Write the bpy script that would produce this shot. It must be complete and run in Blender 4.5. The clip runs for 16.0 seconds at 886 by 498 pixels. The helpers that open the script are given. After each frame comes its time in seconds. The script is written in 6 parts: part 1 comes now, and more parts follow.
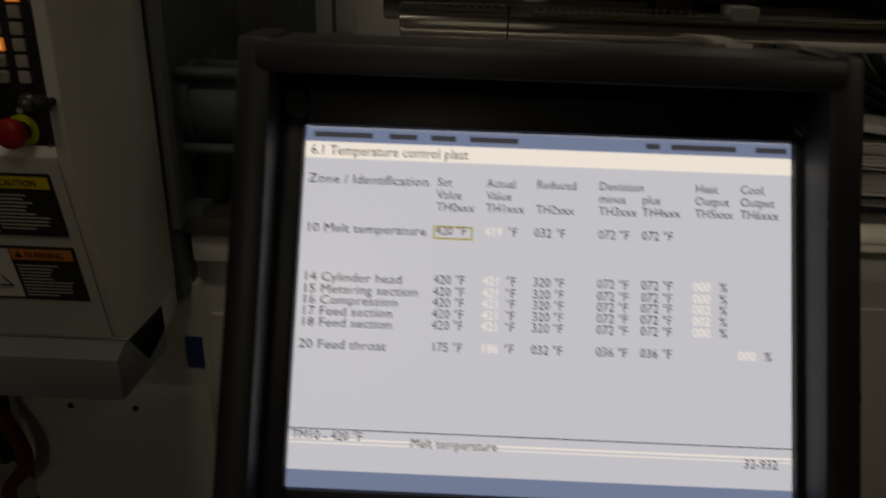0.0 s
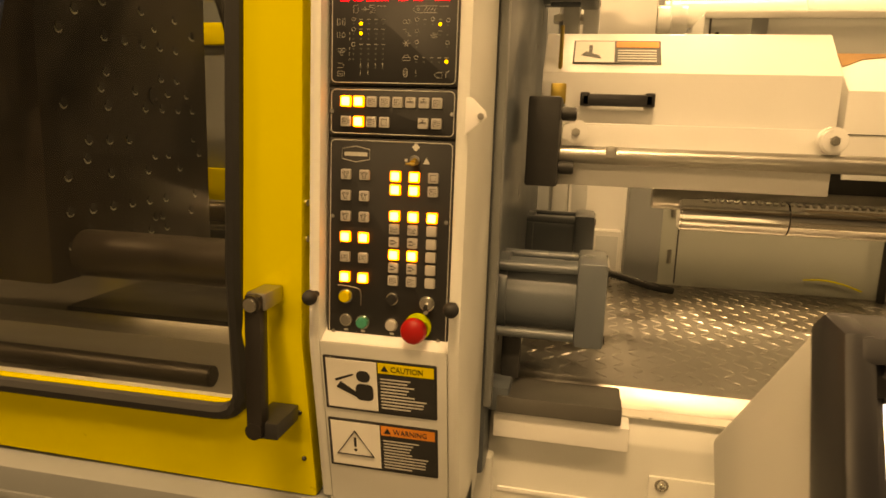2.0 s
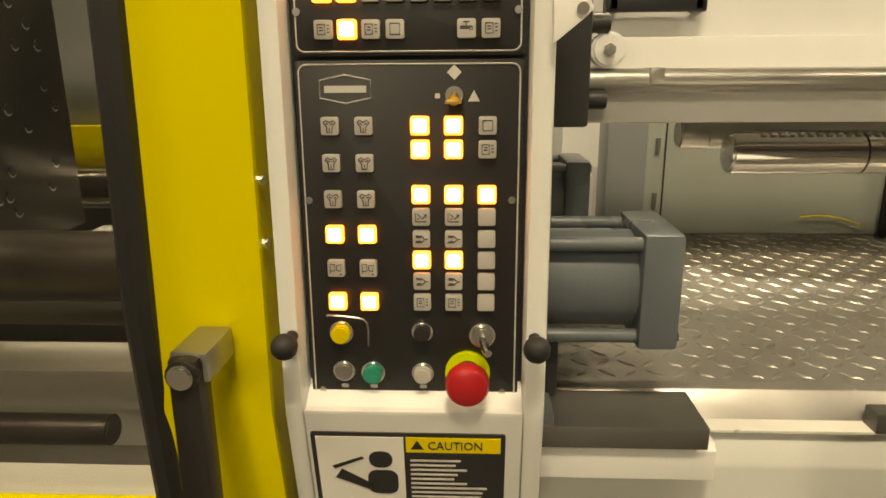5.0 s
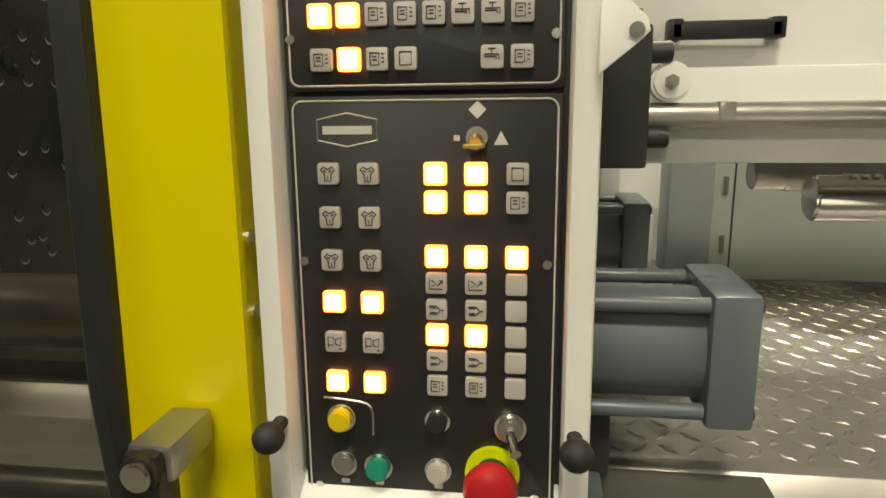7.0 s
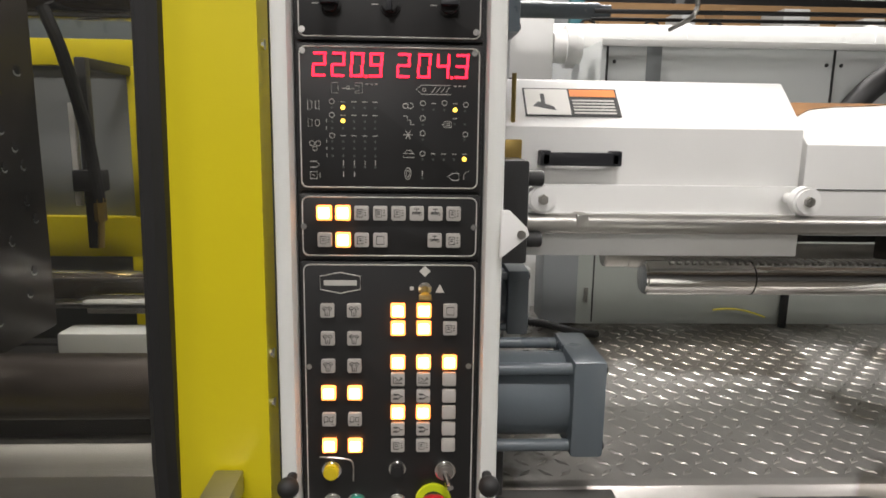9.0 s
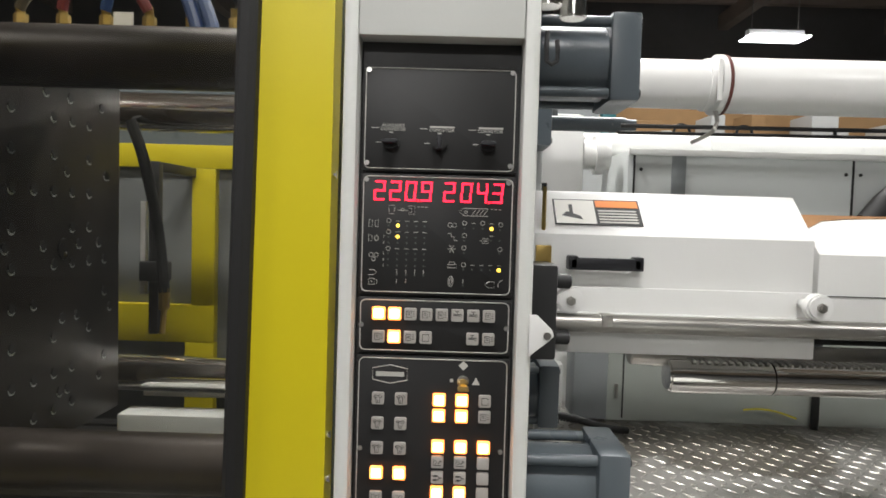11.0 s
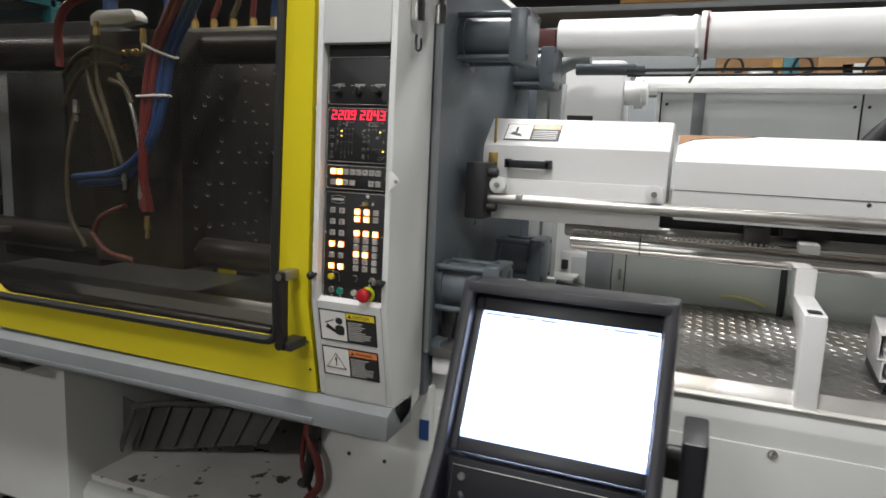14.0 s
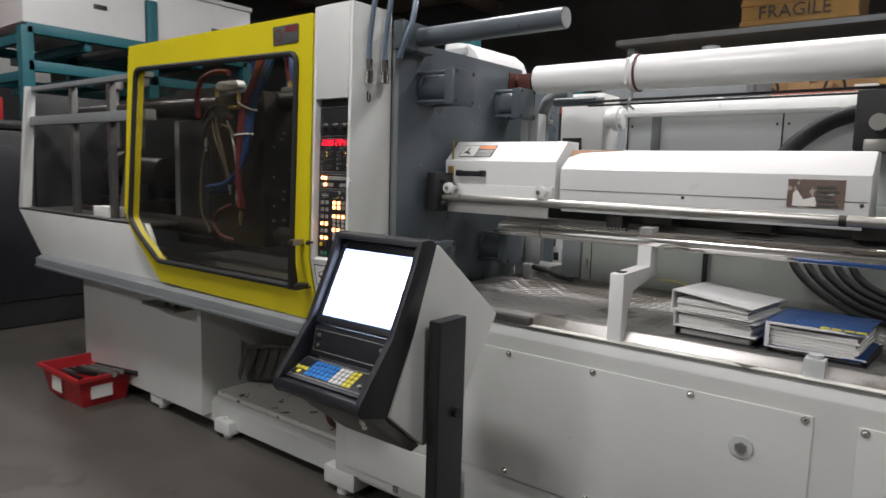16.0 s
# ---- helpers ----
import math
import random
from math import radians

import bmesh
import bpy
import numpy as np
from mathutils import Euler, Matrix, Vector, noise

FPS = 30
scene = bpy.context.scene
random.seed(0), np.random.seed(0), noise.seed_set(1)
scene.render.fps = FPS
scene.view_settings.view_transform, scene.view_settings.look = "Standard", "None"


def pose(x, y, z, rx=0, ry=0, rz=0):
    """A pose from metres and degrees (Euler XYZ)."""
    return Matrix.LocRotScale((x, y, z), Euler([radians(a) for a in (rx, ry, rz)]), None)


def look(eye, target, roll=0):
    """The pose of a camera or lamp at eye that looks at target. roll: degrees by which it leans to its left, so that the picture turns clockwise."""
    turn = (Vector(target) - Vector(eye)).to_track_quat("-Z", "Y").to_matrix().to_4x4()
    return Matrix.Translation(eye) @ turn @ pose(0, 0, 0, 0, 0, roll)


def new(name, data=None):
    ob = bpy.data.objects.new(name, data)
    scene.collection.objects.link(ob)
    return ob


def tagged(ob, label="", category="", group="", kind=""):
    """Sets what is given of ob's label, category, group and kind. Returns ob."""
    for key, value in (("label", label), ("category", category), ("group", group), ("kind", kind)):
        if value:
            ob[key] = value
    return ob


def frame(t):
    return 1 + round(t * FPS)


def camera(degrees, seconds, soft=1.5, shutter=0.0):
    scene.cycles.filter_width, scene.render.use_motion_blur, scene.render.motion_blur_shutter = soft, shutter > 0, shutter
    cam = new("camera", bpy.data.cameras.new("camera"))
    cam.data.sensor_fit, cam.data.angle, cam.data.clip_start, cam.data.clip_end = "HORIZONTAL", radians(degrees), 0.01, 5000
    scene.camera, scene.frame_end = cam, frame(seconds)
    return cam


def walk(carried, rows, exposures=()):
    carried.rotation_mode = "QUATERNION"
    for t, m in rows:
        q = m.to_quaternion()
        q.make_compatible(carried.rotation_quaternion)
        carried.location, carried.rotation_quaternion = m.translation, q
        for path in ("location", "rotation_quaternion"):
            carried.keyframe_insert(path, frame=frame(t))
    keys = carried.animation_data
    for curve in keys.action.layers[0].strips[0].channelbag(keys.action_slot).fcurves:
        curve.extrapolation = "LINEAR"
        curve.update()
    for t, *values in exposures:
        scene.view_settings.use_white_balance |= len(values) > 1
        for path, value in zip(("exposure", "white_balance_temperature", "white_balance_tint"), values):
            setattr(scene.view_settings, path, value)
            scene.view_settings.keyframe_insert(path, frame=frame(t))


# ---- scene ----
cam = camera(67.5, 16.0, 1.6, 0.3)
PATH = [
    (0, (0.168, 0.03, 1.34), (0.141, 1.891, 0.608), 2.0),
    (0.5, (0.097, 0.025, 1.369), (-0.018, 1.932, 0.776), 3.2),
    (1, (0.096, 0.097, 1.363), (-0.502, 1.965, 0.971), 0.5),
    (1.5, (0.022, -0.004, 1.397), (-0.581, 1.854, 0.966), 0.6),
    (2, (-0.132, -0.053, 1.436), (-0.536, 1.873, 1.077), 1.9),
    (2.5, (-0.259, -0.004, 1.434), (-0.467, 1.948, 1.053), 1.0),
    (3, (-0.344, 0.012, 1.434), (-0.338, 1.965, 1.003), 0.2),
    (3.5, (-0.36, 0.077, 1.42), (-0.222, 2.012, 0.934), 1.4),
    (4, (-0.35, 0.191, 1.421), (-0.339, 2.136, 0.956), 0.8),
    (4.2, (-0.349, 0.208, 1.42), (-0.357, 2.141, 0.909), 0.2),
    (6.3, (-0.314, 0.386, 1.403), (-0.526, 2.303, 0.876), -0.3),
    (6.5, (-0.318, 0.382, 1.406), (-0.535, 2.315, 0.94), -0.6),
    (7, (-0.317, 0.384, 1.414), (-0.581, 2.32, 0.984), -0.7),
    (7.5, (-0.331, 0.333, 1.448), (-0.492, 2.27, 0.976), -1.7),
    (8, (-0.339, 0.263, 1.469), (-0.398, 2.225, 1.083), -0.0),
    (8.5, (-0.36, 0.166, 1.517), (-0.295, 2.13, 1.142), 0.1),
    (9, (-0.361, 0.164, 1.549), (-0.277, 2.129, 1.187), 0.8),
    (9.5, (-0.36, 0.18, 1.57), (-0.267, 2.153, 1.256), 0.3),
    (9.7, (-0.361, 0.166, 1.571), (-0.269, 2.146, 1.302), 0.2),
    (11.8, (-0.371, 0.006, 1.585), (-0.523, 1.998, 1.509), 0.8),
    (12, (-0.371, -0.011, 1.587), (-0.566, 1.977, 1.478), 0.2),
    (12.5, (-0.236, -0.135, 1.556), (-0.683, 1.807, 1.39), 2.3),
    (13, (-0.019, -0.288, 1.552), (-0.626, 1.605, 1.331), 1.8),
    (13.5, (0.191, -0.5, 1.518), (-0.474, 1.373, 1.29), 2.4),
    (14, (0.413, -0.64, 1.53), (-0.306, 1.202, 1.235), 2.5),
    (14.5, (0.707, -0.717, 1.511), (-0.163, 1.059, 1.214), 2.1),
    (15, (1.01, -0.863, 1.511), (0.017, 0.851, 1.24), -0.8),
    (15.5, (1.269, -0.991, 1.524), (0.186, 0.674, 1.287), -0.7),
    (16, (1.562, -0.987, 1.507), (0.339, 0.578, 1.273), 1.6),
]
walk(cam, [(t, look(eye, target, roll)) for t, eye, target, roll in PATH],
     exposures=[(0.0, -3.75, 8000, 13), (0.5, -3.75, 8300, 13), (0.75, -2.2, 14000, 20), (1.0, -1.05, 22000, 26), (1.5, -0.08, 30000, 28),
                (2.0, -0.0, 42000, 27), (2.6, -0.08, 44000, 23), (3.5, -0.19, 23500, 19), (4.2, 0.05, 13500, 15), (6.3, 0.15, 8000, 6), (7.0, 0.15, 7400, 6),
                (8.2, 0.05, 6500, 13), (9.0, -0.02, 6100, 18), (12.0, 0.0, 5950, 14), (13.0, 0.08, 5900, 14), (14.0, -0.13, 5850, 16), (15.0, -0.45, 5850, 17), (16.0, -0.35, 5850, 18)])

# ---- light: closed hall under high-bay tubes ----
world = bpy.data.worlds.new("hall_air")
world.use_nodes = True
world.node_tree.nodes["Background"].inputs[0].default_value = (0.8, 0.85, 0.9, 1)
world.node_tree.nodes["Background"].inputs[1].default_value = 0.01
scene.world = world
# First lamp and (-6.4, 1.6) are added fills, brightening the covers and rack boxes
LAMPS = [(-1.1, 1.9), (-0.2, -0.9), (3.4, -1.2), (-3.6, -0.6), (0.6, 3.4), (4.6, 3.4), (-6.4, 1.6), (-2.0, 7.6), (4.6, 10.65), (-1.2, -6.0)]
LAMP_Z = 4.5
for k, (lx, ly) in enumerate(LAMPS):
    ld = bpy.data.lights.new("tube_light", "AREA")
    ld.shape, ld.size, ld.size_y, ld.energy, ld.color = "RECTANGLE", 0.9, 0.36, (110, 100, 85, 75, 110, 85, 60, 85, 70, 195)[k], (1.0, 0.955, 0.82)
    lo = new("tube_light", ld)
    lo.matrix_world = pose(lx, ly, LAMP_Z, 0, 0, 0)

# ---- materials ----
def mat(name, color, rough=0.5, metal=0.0, var=0.12, scale=30.0, bump=0.1, bscale=120.0, spots=None, spot_scale=6.0, spot_at=0.62,
        coat=0.0, emit=0.0, emit_color=None, trans=0.0, streak=None):
    """Node material: base colour with broad and fine variation, optional worn spots, roughness variation and fine relief."""
    m = bpy.data.materials.new(name)
    m.use_nodes = True
    nt = m.node_tree
    b = nt.nodes["Principled BSDF"]
    tc = nt.nodes.new("ShaderNodeTexCoord")
    src = tc.outputs["Object"]
    if streak:
        mp = nt.nodes.new("ShaderNodeMapping")
        mp.inputs["Scale"].default_value = streak
        nt.links.new(src, mp.inputs[0])
        src = mp.outputs[0]

    def noise_tex(sc, det=4.0):
        n = nt.nodes.new("ShaderNodeTexNoise")
        n.inputs["Scale"].default_value, n.inputs["Detail"].default_value = sc, det
        nt.links.new(src, n.inputs["Vector"])
        return n.outputs["Fac"]

    def ramp(fac, a, c0, z, c1):
        r = nt.nodes.new("ShaderNodeValToRGB")
        e = r.color_ramp.elements
        e[0].position, e[0].color, e[1].position, e[1].color = a, (*c0, 1), z, (*c1, 1)
        nt.links.new(fac, r.inputs[0])
        return r.outputs[0]
    lo = tuple(c * (1 - var) for c in color)
    hi = tuple(min(1, c * (1 + var)) for c in color)
    col = ramp(noise_tex(scale * 0.12, 5), 0.3, lo, 0.7, hi)
    fine = ramp(noise_tex(scale, 6), 0.25, (1 - var * 0.6,) * 3, 0.75, (1, 1, 1))
    mx = nt.nodes.new("ShaderNodeMixRGB")
    mx.blend_type, mx.inputs[0].default_value = "MULTIPLY", 1.0
    nt.links.new(col, mx.inputs[1]), nt.links.new(fine, mx.inputs[2])
    out = mx.outputs[0]
    if spots:
        sp = ramp(noise_tex(spot_scale, 8), spot_at, (0, 0, 0), spot_at + 0.03, (1, 1, 1))
        m2 = nt.nodes.new("ShaderNodeMixRGB")
        nt.links.new(sp, m2.inputs[0]), nt.links.new(out, m2.inputs[1])
        m2.inputs[2].default_value = (*spots, 1)
        out = m2.outputs[0]
    nt.links.new(out, b.inputs["Base Color"])
    rr = nt.nodes.new("ShaderNodeMapRange")
    rr.inputs["To Min"].default_value, rr.inputs["To Max"].default_value = max(0.02, rough - 0.1), min(1, rough + 0.12)
    nt.links.new(noise_tex(scale * 0.5, 5), rr.inputs[0])
    nt.links.new(rr.outputs[0], b.inputs["Roughness"])
    b.inputs["Metallic"].default_value = metal
    b.inputs["Coat Weight"].default_value = coat
    b.inputs["Transmission Weight"].default_value = trans
    if bump:
        bp = nt.nodes.new("ShaderNodeBump")
        bp.inputs["Strength"].default_value, bp.inputs["Distance"].default_value = bump, 0.002
        nt.links.new(noise_tex(bscale, 3), bp.inputs["Height"])
        nt.links.new(bp.outputs[0], b.inputs["Normal"])
    if emit:
        b.inputs["Emission Color"].default_value = (*(emit_color or color), 1)
        b.inputs["Emission Strength"].default_value = emit
    return m


def clear(name, tint=(0.9, 0.92, 0.92), rough=0.02, haze=0.004, amount=0.93):
    """Scuffed clear plastic: see-through with a gloss and a little haze."""
    m = bpy.data.materials.new(name)
    m.use_nodes = True
    nt = m.node_tree
    nt.nodes.remove(nt.nodes["Principled BSDF"])
    out = nt.nodes["Material Output"]
    tr, gl, df = (nt.nodes.new("ShaderNodeBsdf" + k) for k in ("Transparent", "Glossy", "Diffuse"))
    tr.inputs[0].default_value = (*tint, 1)
    gl.inputs["Roughness"].default_value = rough
    df.inputs[0].default_value = (0.6, 0.62, 0.62, 1)
    lw, pw, mr = nt.nodes.new("ShaderNodeLayerWeight"), nt.nodes.new("ShaderNodeMath"), nt.nodes.new("ShaderNodeMapRange")
    pw.operation, pw.inputs[1].default_value = "POWER", 3.5
    mr.inputs["To Min"].default_value, mr.inputs["To Max"].default_value = 0.03, 0.6
    nt.links.new(lw.outputs["Facing"], pw.inputs[0]), nt.links.new(pw.outputs[0], mr.inputs[0])
    a, c = nt.nodes.new("ShaderNodeMixShader"), nt.nodes.new("ShaderNodeMixShader")
    nt.links.new(mr.outputs[0], a.inputs[0]), nt.links.new(tr.outputs[0], a.inputs[1]), nt.links.new(gl.outputs[0], a.inputs[2])
    tc, n, r = nt.nodes.new("ShaderNodeTexCoord"), nt.nodes.new("ShaderNodeTexNoise"), nt.nodes.new("ShaderNodeMapRange")
    n.inputs["Scale"].default_value, n.inputs["Detail"].default_value = 7, 9
    r.inputs["From Min"].default_value, r.inputs["From Max"].default_value = 0.35, 0.75
    r.inputs["To Min"].default_value, r.inputs["To Max"].default_value = haze * 0.3, haze * 1.6
    nt.links.new(tc.outputs["Object"], n.inputs["Vector"]), nt.links.new(n.outputs["Fac"], r.inputs[0])
    nt.links.new(r.outputs[0], c.inputs[0]), nt.links.new(a.outputs[0], c.inputs[1]), nt.links.new(df.outputs[0], c.inputs[2])
    nt.links.new(c.outputs[0], out.inputs[0])
    return m


M = {}
M["white"] = mat("white_machine_paint", (0.66, 0.67, 0.64), 0.38, var=0.05, scale=14, bump=0.05, bscale=300, spots=(0.42, 0.41, 0.38), spot_scale=9, spot_at=0.745)
M["white_worn"] = mat("worn_white_paint", (0.80, 0.79, 0.73), 0.5, var=0.1, scale=20, bump=0.2, bscale=60, spots=(0.10, 0.09, 0.07), spot_scale=13, spot_at=0.625)
M["white_bright"] = mat("white_enamel", (0.78, 0.78, 0.76), 0.3, var=0.04, scale=10, bump=0.03, bscale=300, spots=(0.55, 0.52, 0.45), spot_scale=11, spot_at=0.72)
M["cabinet"] = mat("pale_grey_sheet", (0.55, 0.57, 0.56), 0.45, var=0.06, scale=9, bump=0.05)
M["yellow"] = mat("yellow_machine_paint", (0.68, 0.575, 0.004), 0.33, var=0.05, scale=12, bump=0.05, bscale=350, spots=(0.42, 0.33, 0.02), spot_scale=14, spot_at=0.71)
M["grey"] = mat("blue_grey_machine_paint", (0.105, 0.125, 0.14), 0.3, var=0.12, scale=16, bump=0.12, bscale=150, spots=(0.2, 0.21, 0.22), spot_scale=16, spot_at=0.7)
M["grey_lt"] = mat("mid_grey_paint", (0.22, 0.235, 0.24), 0.45, var=0.1, scale=14, bump=0.1)
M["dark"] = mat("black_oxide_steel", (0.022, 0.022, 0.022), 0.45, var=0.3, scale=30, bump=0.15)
M["panel"] = mat("black_panel_film", (0.012, 0.012, 0.012), 0.42, var=0.2, scale=20, bump=0.05, spots=(0.035, 0.034, 0.03), spot_scale=8, spot_at=0.66)
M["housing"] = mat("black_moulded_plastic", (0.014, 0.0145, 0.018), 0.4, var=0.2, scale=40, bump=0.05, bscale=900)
M["rubber"] = mat("black_rubber", (0.012, 0.012, 0.012), 0.6, var=0.2, bump=0.1)
M["chrome"] = mat("chromed_steel", (0.84, 0.83, 0.80), 0.12, metal=1.0, var=0.05, scale=20, bump=0, streak=(1, 14, 14))
M["steel"] = mat("dull_ground_steel", (0.42, 0.41, 0.38), 0.34, metal=0.9, var=0.15, scale=30, bump=0.08, spots=(0.2, 0.16, 0.1), spot_scale=12, spot_at=0.68)
M["oily"] = mat("oily_dark_steel", (0.05, 0.045, 0.042), 0.36, metal=0.7, var=0.3, scale=18, bump=0.2)
M["tread"] = mat("worn_aluminium_tread", (0.46, 0.445, 0.42), 0.34, metal=0.75, var=0.2, scale=14, bump=0.15, bscale=90, spots=(0.20, 0.185, 0.16), spot_scale=2.4, spot_at=0.53)
M["plate"] = mat("brushed_steel_plate", (0.17, 0.165, 0.155), 0.4, metal=0.7, var=0.18, scale=24, bump=0.1)
M["lit"] = mat("lit_amber_key", (1.0, 0.62, 0.25), 0.4, emit=4.5, emit_color=(1.0, 0.26, 0.03), bump=0)
M["key"] = mat("milky_key_cap", (0.42, 0.40, 0.37), 0.4, var=0.06, scale=60, bump=0)
M["ink"] = mat("printed_black", (0.02, 0.02, 0.02), 0.5, bump=0)
M["print"] = mat("printed_pale_line", (0.52, 0.51, 0.47), 0.5, bump=0)
M["paper"] = mat("white_label_film", (0.78, 0.77, 0.72), 0.35, var=0.04, bump=0)
M["caution"] = mat("yellow_label", (0.80, 0.62, 0.02), 0.35, bump=0)
M["warning"] = mat("orange_label", (0.80, 0.26, 0.07), 0.35, bump=0)
M["labelgrey"] = mat("dark_label_field", (0.07, 0.075, 0.07), 0.4, bump=0)
M["red"] = mat("red_mushroom_plastic", (0.42, 0.012, 0.018), 0.3, var=0.08, bump=0.02)
M["lime"] = mat("yellow_green_collar", (0.62, 0.72, 0.01), 0.4, bump=0)
M["green"] = mat("green_button_plastic", (0.005, 0.25, 0.16), 0.3, bump=0)
M["ybtn"] = mat("yellow_button_plastic", (0.65, 0.5, 0.01), 0.3, bump=0)
M["led"] = mat("red_segment_light", (0.9, 0.02, 0.04), 0.4, emit=4.0, emit_color=(1.0, 0.012, 0.035), bump=0)
M["amber"] = mat("amber_indicator", (0.9, 0.6, 0.05), 0.4, emit=3.5, emit_color=(1.0, 0.6, 0.05), bump=0)
M["floor"] = mat("oily_concrete", (0.085, 0.078, 0.066), 0.42, var=0.25, scale=6, bump=0.15, bscale=50, spots=(0.06, 0.055, 0.046), spot_scale=1.3, spot_at=0.60)
M["wall"] = mat("hall_wall_paint", (0.2, 0.2, 0.195), 0.75, var=0.15, scale=5, bump=0.1)
M["roof"] = mat("dark_roof_deck", (0.46, 0.39, 0.32), 0.8, var=0.25, scale=5, bump=0.1)
M["teal"] = mat("teal_rack_paint", (0.015, 0.14, 0.17), 0.45, var=0.12, scale=12, bump=0.06)
M["orange"] = mat("orange_rack_beam", (0.35, 0.07, 0.02), 0.5, var=0.15, bump=0.06)
M["redbin"] = mat("red_bin_plastic", (0.42, 0.018, 0.022), 0.4, var=0.12, scale=14, bump=0.05)
M["card"] = mat("brown_cardboard", (0.36, 0.22, 0.10), 0.8, var=0.15, scale=12, bump=0.1)
M["crate"] = mat("ochre_wood", (0.42, 0.24, 0.06), 0.65, var=0.25, scale=10, bump=0.2)
M["sheets"] = mat("stacked_paper", (0.72, 0.71, 0.68), 0.8, var=0.12, scale=20, bump=0.4, bscale=30, streak=(2, 2, 160))
M["bind_w"] = mat("white_vinyl", (0.74, 0.73, 0.72), 0.35, var=0.05, bump=0.04)
M["bind_b"] = mat("blue_vinyl", (0.012, 0.06, 0.22), 0.3, var=0.1, bump=0.04)
M["bind_k"] = mat("black_vinyl", (0.03, 0.03, 0.033), 0.4, var=0.1, bump=0.04)
M["hose_r"] = mat("red_hose", (0.15, 0.022, 0.02), 0.45, bump=0.05)
M["hose_b"] = mat("blue_hose", (0.014, 0.045, 0.15), 0.45, bump=0.05)
M["hose_g"] = mat("slate_hose", (0.11, 0.15, 0.20), 0.4, bump=0.05)
M["hose_t"] = mat("tan_hose", (0.075, 0.058, 0.03), 0.5, bump=0.05)
M["brass"] = mat("brass_fitting", (0.52, 0.37, 0.12), 0.35, metal=0.9, bump=0.05)
M["keyblue"] = mat("blue_keys", (0.02, 0.18, 0.55), 0.4, bump=0)
M["keyyel"] = mat("yellow_keys", (0.62, 0.55, 0.04), 0.4, bump=0)
M["keywht"] = mat("white_keys", (0.6, 0.6, 0.58), 0.4, bump=0)
M["screen"] = mat("lit_screen", (0.05, 0.05, 0.06), 0.25, emit=8.8, emit_color=(0.72, 0.81, 1.0), bump=0, var=0.02)
M["screenbar"] = mat("lit_blue_bar", (0.05, 0.05, 0.06), 0.25, emit=4.6, emit_color=(0.40, 0.56, 1.0), bump=0)
M["screenink"] = mat("lit_dark_glyph", (0.02, 0.02, 0.02), 0.3, emit=0.9, emit_color=(0.55, 0.6, 0.8), bump=0)
M["screenwht"] = mat("lit_white_glyph", (0.05, 0.05, 0.05), 0.3, emit=10.5, emit_color=(0.95, 0.97, 1.0), bump=0)
M["screenyel"] = mat("lit_yellow_box", (0.05, 0.05, 0.02), 0.3, emit=4.2, emit_color=(1.0, 0.9, 0.2), bump=0)
M["tube_glow"] = mat("lamp_diffuser", (0.9, 0.9, 0.88), 0.5, emit=9.0, emit_color=(1, 0.98, 0.94), bump=0)
M["greygreen"] = mat("grey_green_enamel", (0.34, 0.365, 0.33), 0.42, var=0.08, scale=9, bump=0.05, spots=(0.2, 0.2, 0.17), spot_scale=5, spot_at=0.66)
M["bright"] = mat("bright_rubbed_steel", (0.62, 0.61, 0.58), 0.36, metal=0.35, var=0.16, scale=22, bump=0.08, streak=(0.3, 6, 6))
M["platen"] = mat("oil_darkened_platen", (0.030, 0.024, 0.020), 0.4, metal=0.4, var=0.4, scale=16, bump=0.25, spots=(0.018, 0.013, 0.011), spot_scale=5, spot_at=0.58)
M["lit_core"] = mat("lit_key_core", (1.0, 0.8, 0.6), 0.4, emit=7.5, emit_color=(1.0, 0.56, 0.24), bump=0)
M["rust"] = mat("dull_red_iron", (0.11, 0.028, 0.02), 0.55, var=0.25, bump=0.15)
M["acrylic"] = clear("scuffed_clear_acrylic", tint=(0.83, 0.82, 0.79), haze=0.006)
M["faded"] = mat("faded_brown_print", (0.15, 0.105, 0.085), 0.45, var=0.35, scale=60, bump=0.02, spots=(0.42, 0.38, 0.33), spot_scale=30, spot_at=0.6)
M["scorched"] = mat("scorched_paint", (0.34, 0.17, 0.06), 0.6, var=0.4, scale=40, bump=0.1)


# ---- mesh helpers ----
def box(x0, x1, y0, y1, z0, z1, bev=0.003, seg=2):
    bm = bmesh.new()
    bmesh.ops.create_cube(bm, size=1)
    for v in bm.verts:
        v.co = Vector((x0 + (v.co.x + 0.5) * (x1 - x0), y0 + (v.co.y + 0.5) * (y1 - y0), z0 + (v.co.z + 0.5) * (z1 - z0)))
    if bev:
        bev = min(bev, 0.45 * min(abs(x1 - x0), abs(y1 - y0), abs(z1 - z0)))
        bmesh.ops.bevel(bm, geom=bm.edges[:], offset=bev, segments=seg, affect="EDGES", profile=0.6)
    return bm


